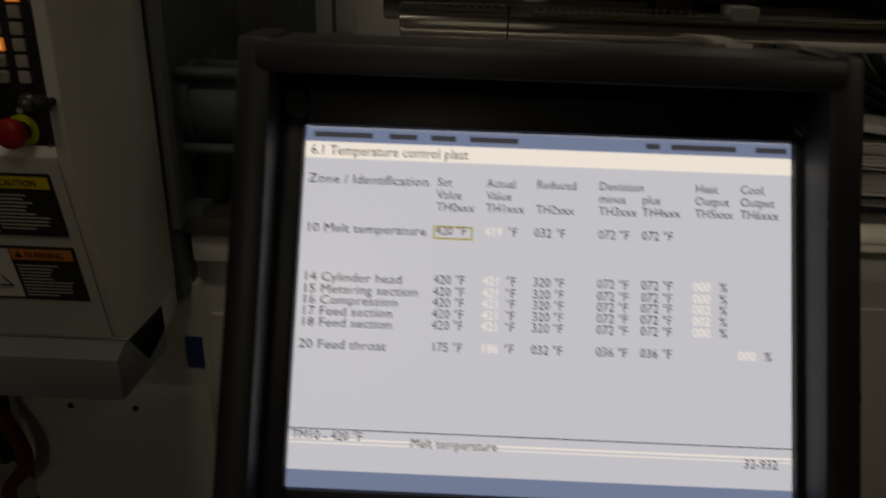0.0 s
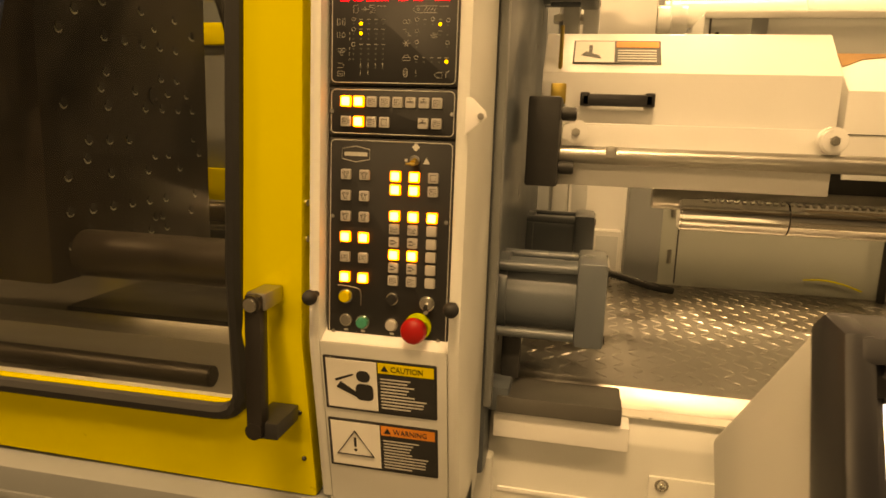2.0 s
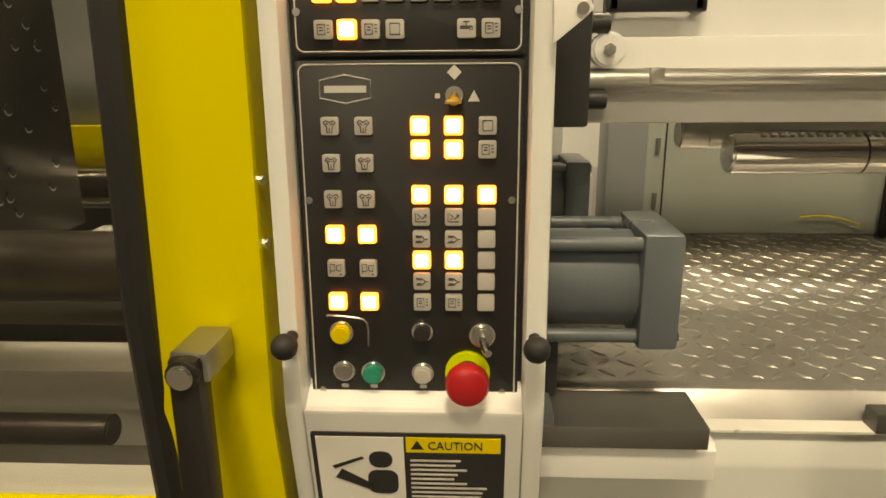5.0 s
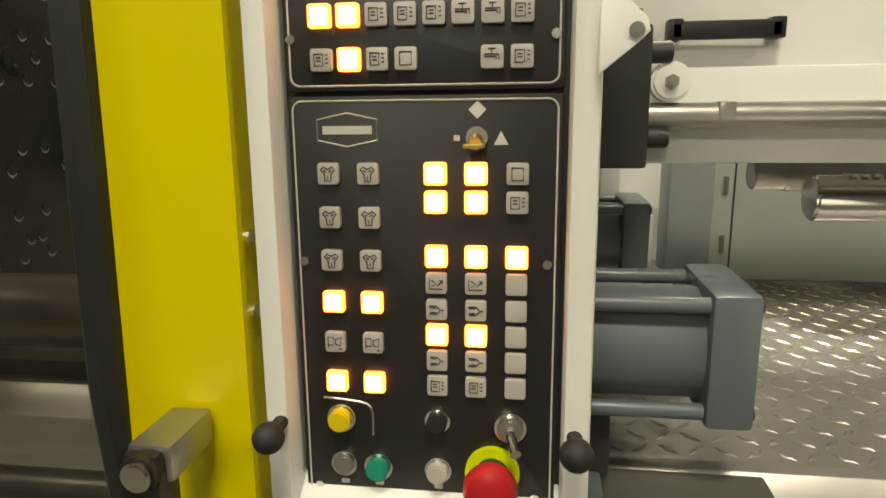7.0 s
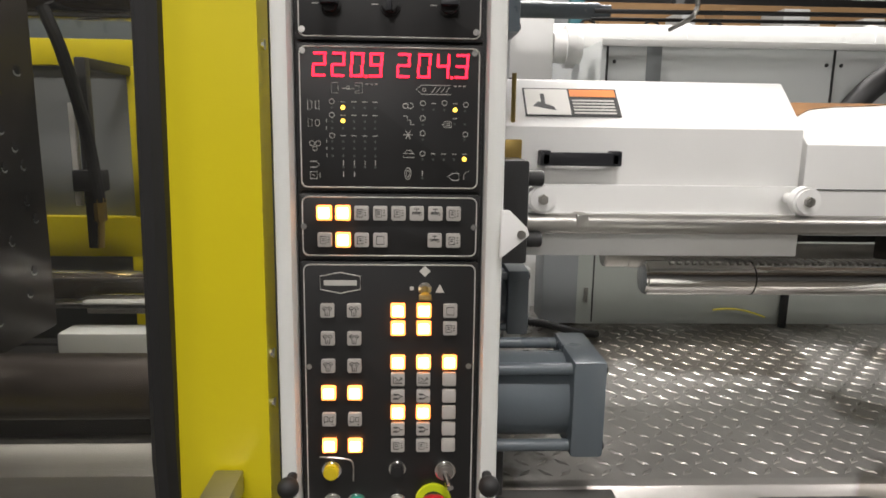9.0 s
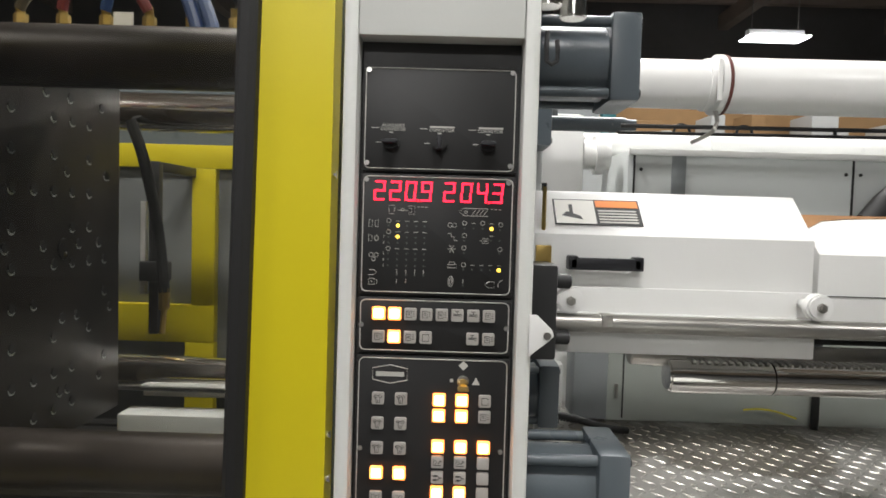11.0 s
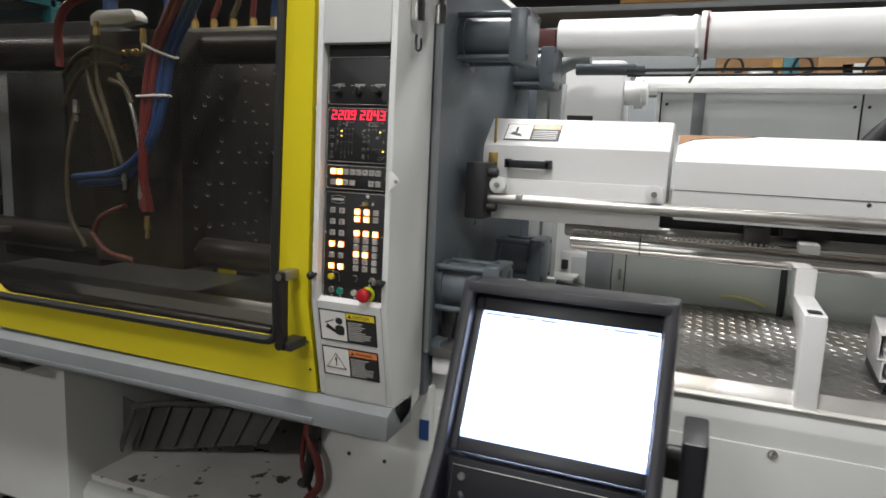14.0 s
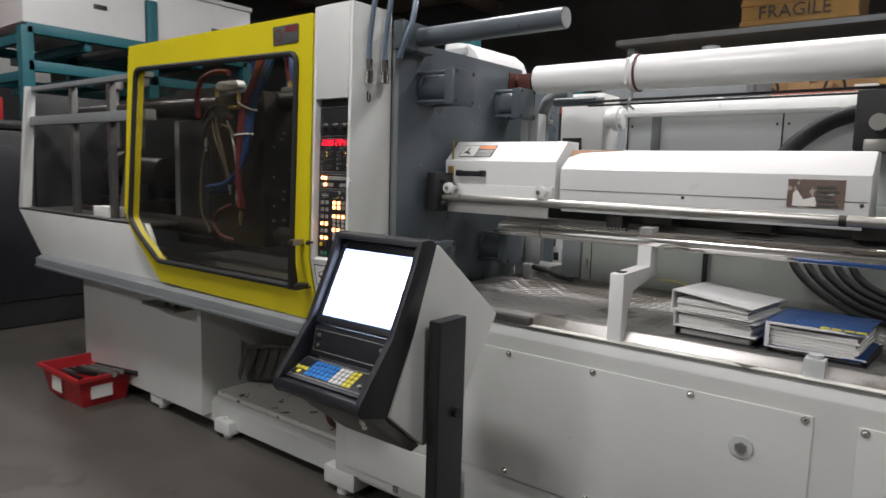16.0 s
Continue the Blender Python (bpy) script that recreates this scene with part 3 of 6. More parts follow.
# panel frame: x right, z up along the leaning face, y into the column
PT = math.atan(0.02)
PO = Vector((0, front_y(1.14) + 0.021, 1.14))
PX = Matrix.Translation(PO) @ Matrix.Rotation(-PT, 4, "X")
CP = math.cos(PT)


def pu(px):
    return -0.3855 + (px - 750) * 0.00035


def pv(py):
    d = py - 66
    return (0.3135 - d * (0.0003426 + 2.79e-8 * d)) / CP


def panel_plate(py0, py1, label):
    u0, u1, v0, v1 = pu(503), pu(997), pv(py1), pv(py0)
    pl = part("panel", prism(rounded(u0, u1, v0, v1, 0.003), 0.0, 0.006, "y", 0.0005), "panel", col, label, PX)
    ring = [(x, -0.0004, z) for x, z in rounded(u0 + 0.003, u1 - 0.003, v0 + 0.003, v1 - 0.003, 0.006)]
    part("border_line", tube(ring, 0.0007, 4, 0, closed=True), "print", pl, xf=PX)
    return pl


p_keys = panel_plate(166, 915, "black key panel with lit amber keys")
p_row = panel_plate(-26, 157, "black key strip")
p_disp = panel_plate(-452, -36, "black display panel with red digits")
p_top = panel_plate(-851, -462, "black panel with three selector knobs")


def pdisc(parent, name, px, py, r, y0, y1, m, label="", n=20, bev=0.0):
    return part(name, rod((pu(px), y0, pv(py)), (pu(px), y1, pv(py)), r, n, bev=bev), m, parent, label, PX)


for pl, pts in ((p_keys, ((521, 463), (975, 462), (530, 893), (960, 893))), (p_row, ((515, 66), (982, 66))), (p_disp, ((520, -430), (975, -430))), (p_top, ((520, -490), (978, -490), (520, -832), (978, -832)))):
    for a, b in pts:
        pdisc(pl, "screw", a, b, 0.003, 0.001, -0.0018, "chrome", n=10)

KW = 0.0137
GL = random.Random(4)


def key_glyph(parent, px, py, style):
    """Small printed symbol on a key, made of bars."""
    u, v, w = pu(px), pv(py), KW
    LINES = {
        "box": [[(-.26, .28), (.26, .28), (.26, -.28), (-.26, -.28), (-.26, .28)]],
        "tap": [[(-.34, .1), (.3, .1), (.3, -.12)], [(-.34, .0), (.18, .0), (.18, -.12)], [(-.02, .1), (-.02, .32)], [(-.18, .33), (.16, .33)]],
        "y": [[(-.34, .18), (-.2, .32), (0, .2), (.2, .32), (.34, .18), (.16, -.02), (.14, -.34), (-.14, -.34), (-.16, -.02), (-.34, .18)], [(-.2, .16), (-.06, .08)], [(.2, .16), (.06, .08)], [(0, -.1), (0, -.28)]],
        "clamp": [[(-.34, -.28), (-.34, .26), (-.08, .26), (-.08, -.14), (-.34, -.14)], [(.02, .16), (.32, .26), (.26, -.16), (.04, -.1), (.02, .16)], [(.2, -.34), (.34, -.34)]],
        "jaw": [[(-.34, .2), (.0, .2), (.16, .06), (.16, -.06), (.0, -.2), (-.34, -.2)], [(.2, 0), (.36, 0)], [(-.3, .12), (-.02, .12)], [(-.3, -.12), (-.02, -.12)]],
        "list": [[(-.3, .26), (.1, .26), (.1, -.26), (-.3, -.26), (-.3, .26)], [(-.2, .1), (.0, .1)], [(-.2, -.04), (.0, -.04)], [(.22, .22), (.34, .22)], [(.22, .04), (.34, .04)], [(.22, -.14), (.34, -.14)]],
        "move": [[(-.32, .26), (-.32, -.26), (.3, -.26)], [(-.2, .18), (.0, .0), (-.2, -.14)], [(.05, -.12), (.3, .14)], [(.16, .16), (.3, .14), (.3, .0)]],
    }
    bm = merge(*[tube([(u + a * w, -0.0044, v + b * w) for a, b in pts], 0.00042, 4, 0) for pts in LINES.get(style, LINES["list"])])
    part("symbol", bm, "ink", parent, xf=PX)


def key(parent, px, py, lit, style=None):
    u, v, h = pu(px), pv(py), KW / 2 * (1.04 if lit else 1)
    k = part("key", prism(rounded(u - h, u + h, v - h, v + h, 0.0018, 3), 0.0005, -0.0042, "y", 0.0006), "lit" if lit else "key", parent, "lit amber key" if lit else "", PX)
    if lit:
        c = h * 0.74
        part("key_core", prism(rounded(u - c, u + c, v - c, v + c, 0.0016, 3), -0.004, -0.0046, "y", 0), "lit_core", parent, "bright middle of a lit key", PX)
    if style and not lit:
        key_glyph(k if k.parent.parent is None else parent, px, py, style)


for r, py in enumerate((303, 382, 460, 537, 612, 687)):
    for px in (576, 650):
        key(p_keys, px, py, py in (537, 687), "y" if r < 3 else "clamp")
for py, lits, st in ((303, (1, 1, 0), "box"), (353, (1, 1, 0), "list"), (450, (1, 1, 1), ""), (498, (0, 0, 0), "move"), (546, (0, 0, 0), "jaw"), (593, (1, 1, 0), ""), (640, (0, 0, 0), "jaw"), (687, (0, 0, 0), "list")):
    for c, px in enumerate((773, 846, 920)):
        key(p_keys, px, py, lits[c], st if (c < 2 or py < 400) else None)
for i, px in enumerate((571, 622, 673, 724, 774, 824, 875, 925)):
    key(p_row, px, 27, i < 2, "tap" if i in (5, 6) else "bars")
for px, lt_, st in ((572, 0, "bars"), (622, 1, ""), (673, 0, "bars"), (724, 0, "box"), (874, 0, "tap"), (925, 0, "bars")):
    key(p_row, px, 103, lt_, st)
# maker's badge as a plain hexagon, mode switch and push buttons
bu, bv = pu(612), pv(226)
hexa = [(bu - .0195, bv - .0065), (bu, bv - .0105), (bu + .0195, bv - .0065), (bu + .0195, bv + .0065), (bu, bv + .0105), (bu - .0195, bv + .0065)]
bd = part("badge", tube([(x, -0.0004, z) for x, z in hexa], 0.0006, 4, 0, closed=True), "print", p_keys, "pale six-sided outline badge", PX)
part("badge_bar", prism([(bu - .016, bv - .0026), (bu + .016, bv - .0026), (bu + .016, bv + .0026), (bu - .016, bv + .0026)], -0.0006, 0.0, "y", 0), "print", p_keys, xf=PX)
dm = (pu(848), pv(192))
part("diamond", prism([(dm[0] - .0055, dm[1]), (dm[0], dm[1] - .0055), (dm[0] + .0055, dm[1]), (dm[0], dm[1] + .0055)], -0.0005, 0, "y", 0), "print", p_keys, xf=PX)
part("hazard_mark", prism([(pu(890) - .0045, pv(253)), (pu(890) + .0045, pv(253)), (pu(890), pv(229))], -0.0005, 0, "y", 0), "print", p_keys, xf=PX)
part("square_mark", prism(rounded(pu(806), pu(817), pv(246), pv(236), .0004, 1), -0.0005, 0, "y", 0), "print", p_keys, xf=PX)
sw = pdisc(p_keys, "key_switch", 848, 240, 0.0068, 0.001, -0.006, "chrome", "chromed key switch", bev=0.001)
part("key_stub", merge(rod((pu(848), -0.006, pv(242)), (pu(848), -0.016, pv(250)), 0.004, 14), box(pu(848) - .006, pu(848) + .006, -0.03, -0.014, pv(252) - .0012, pv(252) + .0012, 0.0005)), "brass", p_keys, "brass key", PX)


def push(px, py, m, r=0.0078, label="", tall=0.010):
    rim = pdisc(p_keys, "button", px, py, r * 1.28, 0.001, -0.004, "chrome", label, bev=0.0012)
    c = pdisc(p_keys, "button_cap", px, py, r, -0.003, -tall, m, n=24, bev=0.0012)
    return rim, c


push(581, 758, "ybtn", label="yellow push button")
push(583, 847, "steel", 0.0072, "steel push button", 0.006)
push(653, 850, "green", label="green push button")
push(772, 850, "key", 0.0072, "white push button")
push(772, 755, "rubber", 0.0068, "black push button")
push(912, 762, "steel", 0.0084, "steel selector switch", 0.008)
part("selector_toggle", tube([(pu(912), -0.007, pv(762)), (pu(918), -0.018, pv(772)), (pu(924), -0.026, pv(778))], 0.0035, 10, 4), "chrome", p_keys, xf=PX)
part("button_guard", tube([(pu(548), -0.001, pv(722)), (pu(555), -0.004, pv(718)), (pu(610), -0.004, pv(722)), (pu(642), -0.003, pv(735)), (pu(643), -0.001, pv(790))], 0.0008, 6, 3), "steel", p_keys, xf=PX)
pdisc(p_keys, "collar", 878, 848, 0.0185, 0.0, -0.004, "lime", "yellow-green collar", 32)
pdisc(p_keys, "stop_stem", 878, 848, 0.0115, -0.004, -0.02, "rubber", n=24)
es = bmesh.new()
rings = []
for d, r in ((-0.016, 0.0125), (-0.018, 0.0165), (-0.022, 0.0178), (-0.028, 0.0175), (-0.032, 0.0155), (-0.0345, 0.010), (-0.035, 0.0001)):
    rings.append([es.verts.new((pu(878) + r * math.cos(2 * math.pi * k / 36), d, pv(848) + r * math.sin(2 * math.pi * k / 36))) for k in range(36)])
for a, b in zip(rings, rings[1:]):
    for k in range(36):
        es.faces.new((a[k], a[(k + 1) % 36], b[(k + 1) % 36], b[k]))
bmesh.ops.recalc_face_normals(es, faces=es.faces[:])
part("stop_button", es, "red", p_keys, "red mushroom emergency stop", PX)
for px in (583, 653, 772):
    part("symbol", prism(rounded(pu(px) - .003, pu(px) + .003, pv(888), pv(880), .001, 2), -0.0005, 0, "y", 0), "print", p_keys, xf=PX)

# seven-segment display
SEG = {"0": "abcdef", "2": "abged", "9": "abcdfg", "4": "fgbc", "3": "abgcd"}


def digit(px, ch, dot=False):
    w, h, s = 0.0128, 0.0228, 0.0029
    u, v = pu(px) - w / 2, pv(-392) - h / 2
    spots_ = {"a": (0, w, h - s, h), "d": (0, w, 0, s), "g": (0, w, h / 2 - s / 2, h / 2 + s / 2), "f": (0, s, h / 2, h), "b": (w - s, w, h / 2, h), "e": (0, s, 0, h / 2), "c": (w - s, w, 0, h / 2)}
    bs = []
    for q in SEG[ch]:
        a, b, c, d = spots_[q]
        g = 0.0005
        bs.append(box(u + a + g + 0.08 * c, u + b - g + 0.08 * c, -0.0012, -0.0006, v + c + g, v + d - g, 0))
    if dot:
        bs.append(box(u + w + .0012, u + w + .0034, -0.0012, -0.0006, v, v + .0022, 0))
    part("digit", merge(*bs), "led", p_disp, "glowing red digit", PX)


for px, ch, dot in ((562, "2", 0), (612, "2", 0), (662, "0", 1), (712, "9", 0), (785, "2", 0), (840, "0", 0), (890, "4", 1), (940, "3", 0)):
    digit(px, ch, dot)


def du(c):
    return pu(477.4 + 0.7747 * c)


def dv(c):
    return pv(-683.8 + 0.8056 * c)


def ink_line(pts, closed=False, r=0.00036):
    return tube([(du(a), -0.0003, dv(b)) for a, b in pts], r, 4, 0, closed=closed)


def ink_ring(cx, cy, r, ry=None):
    return ink_line([(cx + r * math.cos(radians(a)), cy + (ry or r) * math.sin(radians(a))) for a in range(0, 360, 36)], True)


icons = [[ink_line([(174, 426), (152, 426), (152, 462), (174, 462)]), ink_line([(174, 434), (174, 454)]), ink_line([(188, 446), (230, 446)]), ink_ring(208, 443, 6),
          ink_line([(232, 426), (258, 426), (258, 462), (232, 462), (232, 454), (246, 454), (246, 436), (232, 436)], True)],
         [ink_line([(562, 430), (462, 430), (442, 446), (462, 462), (562, 462)]), ink_ring(470, 446, 6), *[ink_line([(496 + 16 * k, 456), (510 + 16 * k, 436)]) for k in range(4)]],
         [ink_line([(70, 488), (84, 493), (84, 518), (70, 522)], True), ink_line([(108, 488), (96, 493), (96, 518), (108, 522)], True)],
         [ink_line([(70, 553), (84, 557), (84, 580), (70, 582)], True), ink_ring(102, 568, 8, 12)],
         [ink_ring(82, 640, 9), ink_ring(103, 640, 9), ink_ring(92, 658, 8)],
         [ink_line([(74, 703), (97, 703), (106, 713), (97, 724), (74, 724)])],
         [ink_line([(74, 740), (98, 740), (98, 764), (74, 764)], True), ink_line([(108, 742), (108, 762)]), ink_line([(82, 748), (90, 756)])],
         [ink_ring(406, 504, 9), ink_line([(414, 510), (424, 514), (434, 506), (430, 496), (420, 494)])],
         [ink_line([(398, 540), (412, 540), (412, 554), (424, 554), (424, 570), (437, 570)])],
         [ink_line([(415 + 17 * math.cos(radians(a)), 606 + 17 * math.sin(radians(a))), (415 - 17 * math.cos(radians(a)), 606 - 17 * math.sin(radians(a)))]) for a in (0, 60, 120)],
         [ink_line([(399, 672), (437, 672), (437, 686), (399, 686)], True), ink_line([(405, 672), (409, 661), (428, 661), (430, 672)])],
         [ink_ring(415, 743, 11, 21), ink_ring(415, 743, 5, 13)],
         [ink_line([(556, 752), (572, 740), (595, 740), (595, 765), (572, 765)], True)],
         [ink_line([(612, 762), (612, 748), (618, 738), (630, 732)])],
         [ink_line([(540, 558), (566, 558), (566, 578), (540, 578)], True), ink_line([(546, 564), (562, 564)]), ink_line([(546, 571), (562, 571)]), ink_line([(530, 568), (540, 568)])]]
for strokes in icons:
    part("symbol", merge(*strokes), "print", p_disp, "fine pale printed symbol", PX)
part("dial_marks", merge(*[ink_ring(a, b, 9) for a, b in ((152, 492), (152, 540), (152, 612), (466, 494), (466, 547), (466, 600), (466, 672), (541, 492), (615, 497), (615, 602))]), "print", p_disp, xf=PX)
ticks = [ink_line([(x - 9, y), (x + 9, y)]) for y in (493, 540, 612) for x in (190, 228, 265, 301)]
ticks += [ink_line([(x - 8, y), (x + 8, y)]) for x, y in ((503, 494), (578, 494), (578, 547), (503, 672), (541, 672), (577, 672), (613, 672))]
ticks += [ink_line([(x, y - 9), (x, y + 9)]) for x, y in ((190, 707), (228, 707), (265, 707), (301, 707), (190, 747), (228, 747), (466, 740))]
ticks += [ink_line([(133, y - 6), (133, y + 6)]) for y in (560, 586, 632, 657, 683)]
ticks += [ink_line([(a, b), (a + 10, b)], r=0.0005) for a, b in ((268, 430), (284, 430), (300, 430), (572, 432), (588, 432), (604, 432))]
part("scale_marks", merge(*ticks), "print", p_disp, "fine pale printed scale", PX)
part("unlit_lamps", merge(*[rod((du(x), 0.0, dv(y)), (du(x), -0.0006, dv(y)), 0.0012, 8) for x, ys in ((152, (513, 562, 586, 632, 657, 683)), (190, (586, 632, 657, 683, 722)), (228, (513, 562, 586, 632, 657, 683, 722)), (265, (513, 562, 586, 632, 657, 683, 722)), (301, (513, 562, 586, 632, 657, 683, 722)), (466, (516, 570, 622, 692, 758)), (503, (516, 692)), (541, (516, 692)), (577, (566, 692)), (613, (520, 566, 620))) for y in ys]), "labelgrey", p_disp, "small unlit indicator lamps", PX)
for a, b in ((190, 513), (190, 560), (578, 516), (613, 690)):
    part("indicator", rod((du(a), 0.0, dv(b)), (du(a), -0.001, dv(b)), 0.002, 12), "amber", p_disp, "lit yellow indicator", PX)
for c, words in ((152, ("AUXILIARY", "CONVEYOR")), (352, (None, "CONVEYOR")), (552, (None, "CONVEYOR"))):
    u, v = du(c), dv(150)
    part("selector_knob", merge(rod((u, 0.0, v), (u, -0.004, v), 0.0098, 28, bev=0.0008), rod((u, -0.003, v), (u, -0.012, v), 0.0078, 28, bev=0.001)), "rubber", p_top, "black rotary selector", PX)
    part("knob_grip", box(u - .008, u + .008, -0.021, -0.011, v - .0022, v + .0022, 0.001) if c != 352 else box(u - .0022, u + .0022, -0.021, -0.011, v - .008, v + .008, 0.001), "housing", p_top, xf=PX)
    cap = [box(du(c - 82), du(c - 50), -0.0006, -0.0001, dv(84), dv(81), 0), box(du(c - 62), du(c - 40), -0.0006, -0.0001, dv(149), dv(146), 0), box(du(c - 8), du(c + 8), -0.0006, -0.0001, dv(104), dv(99), 0)]
    for word, cy in zip(words, (77, 94)):
        if word:
            cap.append(moved(text_bm(word, 0.0052, "CENTER", 0.0002, wide=1.0), du(c + 8), -0.0003, dv(cy)))
        else:
            cap.append(box(du(c - 40), du(c + 62), -0.0006, -0.0001, dv(cy), dv(cy - 8), 0))
    part("caption", merge(*cap), "print", p_top, "pale printed caption", PX)


# warning labels on the lower face
def hazard_label(z0, z1, word, band, marks):
    ang = math.atan(-0.2)
    fx = Matrix.Translation((0, front_y(1.0) - 0.0012, 1.0)) @ Matrix.Rotation(-ang, 4, "X")
    ca = math.cos(ang)
    v0, v1 = (z0 - 1.0) / ca, (z1 - 1.0) / ca
    u0, u1, um = -0.472, -0.309, -0.392
    lb = part("label", prism(rounded(u0, u1, v0, v1, 0.002, 2), -0.0002, 0.0012, "y", 0), "ink", col, "hazard label with a pictogram and small print", fx)

    def fld(name, a, b, c, d, m, lay=1, lab=""):
        return part(name, box(a, b, -0.0003 - 0.0004 * lay, -0.0001, c, d, 0), m, lb, lab, fx)
    fld("picture_field", u0 + .004, um - .002, v0 + .004, v1 - .004, "paper")
    fld("word_band", um, u1 - .004, v1 - .02, v1 - .004, band)
    fld("text_field", um, u1 - .004, v0 + .004, v1 - .022, "ink")
    part("word", moved(text_bm(word, 0.0125, wide=0.82), um + .018, -0.0009, v1 - .0165), "ink", lb, xf=fx)
    part("word_mark", prism([(um + .004, v1 - .0165), (um + .015, v1 - .0165), (um + .0095, v1 - .007)], -0.0010, -0.0007, "y", 0), "ink", lb, xf=fx)
    lines = [box(um + .003, um + .003 + GL.uniform(.035, .068), -0.0009, -0.0006, v1 - .030 - .0052 * k, v1 - .0278 - .0052 * k, 0) for k in range(int((v1 - v0 - .03) / .0052))]
    part("small_print", merge(*lines), "print", lb, xf=fx)
    cx, cz = (u0 + um) / 2, (v0 + v1) / 2
    if marks == "triangle":
        tri_ = [(cx - .028, 0, cz - .019), (cx + .028, 0, cz - .019), (cx, 0, cz + .023)]
        ring = [(a, -0.0012, c) for a, _, c in tri_]
        part("pictogram", merge(tube(ring, 0.0016, 4, 0, closed=True), box(cx - .0018, cx + .0018, -.0012, -.0006, cz - .004, cz + .012, 0), rod((cx, -.0006, cz - .010), (cx, -.0012, cz - .010), .0024, 10)), "ink", lb, xf=fx)
    else:
        part("pictogram", merge(prism(rounded(cx + .008, cx + .028, cz + .006, cz + .024, .008, 4), -.0012, -.0006, "y", 0), prism(rounded(cx + .006, cx + .032, cz - .024, cz + .003, .008, 4), -.0012, -.0006, "y", 0),
                                prism([(cx - .022, cz - .006), (cx + .008, cz - .02), (cx + .01, cz - .013), (cx - .016, cz + .004)], -.0012, -.0006, "y", 0),
                                prism([(cx - .022, cz + .004), (cx + .004, cz + .016), (cx + .002, cz + .018), (cx - .024, cz + .007)], -.0012, -.0006, "y", 0)), "ink", lb, xf=fx)


hazard_label(1.036, 1.121, "CAUTION", "caution", "blocks")
hazard_label(0.938, 1.020, "WARNING", "warning", "triangle")


# ---- fixed platen with tie-bar cylinders ----
platen = thing("fixed_platen", "blue-grey painted steel platen block", "platen", (-0.6, 1.45, 0.85))
part("block", box(-0.66, -0.270, 1.01, 1.98, 0.84, 2.03, 0.012), "grey", platen)
part("edge_plate", box(-0.276, -0.262, 1.006, 1.03, 0.97, 2.02, 0.003), "grey_lt", platen)
part("foot_block", box(-0.282, -0.235, 1.03, 1.10, 0.955, 0.998, 0.004), "grey", platen)
# Paler patch paints a label's reflection on the glossy platen side
part("sign_reflection", box(-0.2735, -0.2705, 1.06, 1.16, 1.545, 1.60, 0.0005), "grey_lt", platen, "reflection of a label, painted as a paler patch")


def cylinder(y, z, s, x1):
    """Tie-bar cylinder: round barrel, four tie rods and a square end flange."""
    c = thing("tie_bar_cylinder", "blue-grey hydraulic cylinder with a square end flange", "cylinder", (-0.273, y, z), group="tie-bar cylinders")
    x0, xf_ = -0.273, x1 - 0.05
    part("barrel", merge(rod((x0, y, z), (xf_, y, z), s * 0.86, 40), rod((x0, y, z), (x0 + 0.02, y, z), s * 0.97, 40)), "grey", c)
    part("flange", box(xf_, x1, y - s, y + s, z - s, z + s, 0.008), "grey", c)
    for a in (-1, 1):
        for b in (-1, 1):
            rdp = part("tie_rod", rod((x0, y + a * s * 0.8, z + b * s * 0.8), (xf_, y + a * s * 0.8, z + b * s * 0.8), 0.009, 12), "grey", c)
            part("nut", rod((x1, y + a * s * 0.8, z + b * s * 0.8), (x1 + 0.002, y + a * s * 0.8, z + b * s * 0.8), 0.008, 6), "dark", c)


cylinder(1.13, 1.147, 0.074, -0.083)
cylinder(1.70, 1.155, 0.076, -0.10)
cylinder(1.215, 1.845, 0.072, -0.070)
cylinder(1.80, 1.835, 0.072, -0.125)
solid("cylinder_support", box(-0.258, -0.225, 1.09, 1.12, 0.994, 1.078, 0.004), "dark", "dark bracket under the lower cylinder", "bracket")

# ---- covers over the nozzle and the barrel ----
def cover(name, label, prof, x0, x1, m="white_bright"):
    t = thing(name, label, "machine cover", ((x0 + x1) / 2, prof[0][0], prof[0][1]))
    part("shell", prism(prof, x0, x1, bev=0.004), m, t)
    return t


nz = cover("nozzle_cover", "white sheet-metal nozzle cover with a black grab handle", [(1.305, 1.405), (1.305, 1.552), (1.395, 1.636), (1.49, 1.636), (1.49, 1.405)], -0.228, 0.312)
part("skirt", box(-0.188, 0.302, 1.272, 1.282, 1.335, 1.40, 0.003), "white_bright", nz)
part("lower_fold", box(-0.223, 0.307, 1.295, 1.305, 1.40, 1.455, 0.003), "white_bright", nz)
part("skirt_web", box(-0.183, 0.297, 1.282, 1.31, 1.392, 1.408, 0.002), "white_bright", nz)
gr = part("grip", merge(box(-0.15, -0.015, 1.277, 1.286, 1.487, 1.51, 0.004), box(-0.152, -0.134, 1.277, 1.306, 1.487, 1.513, 0.003), box(-0.031, -0.013, 1.277, 1.306, 1.487, 1.513, 0.003)), "housing", nz, "black plastic grip")
sx = Matrix.Translation((0.008, 1.35 - 0.001, 1.594)) @ Matrix.Rotation(radians(-47), 4, "X")
sl = part("label", box(-0.18, -0.012, -0.0015, 0.0, -0.036, 0.036, 0), "ink", nz, "hazard label with orange band", sx)
part("picture_field", box(-0.177, -0.10, -0.002, -0.001, -0.033, 0.033, 0), "paper", sl, xf=sx)
part("word_band", box(-0.097, -0.015, -0.002, -0.001, 0.014, 0.033, 0), "warning", sl, xf=sx)
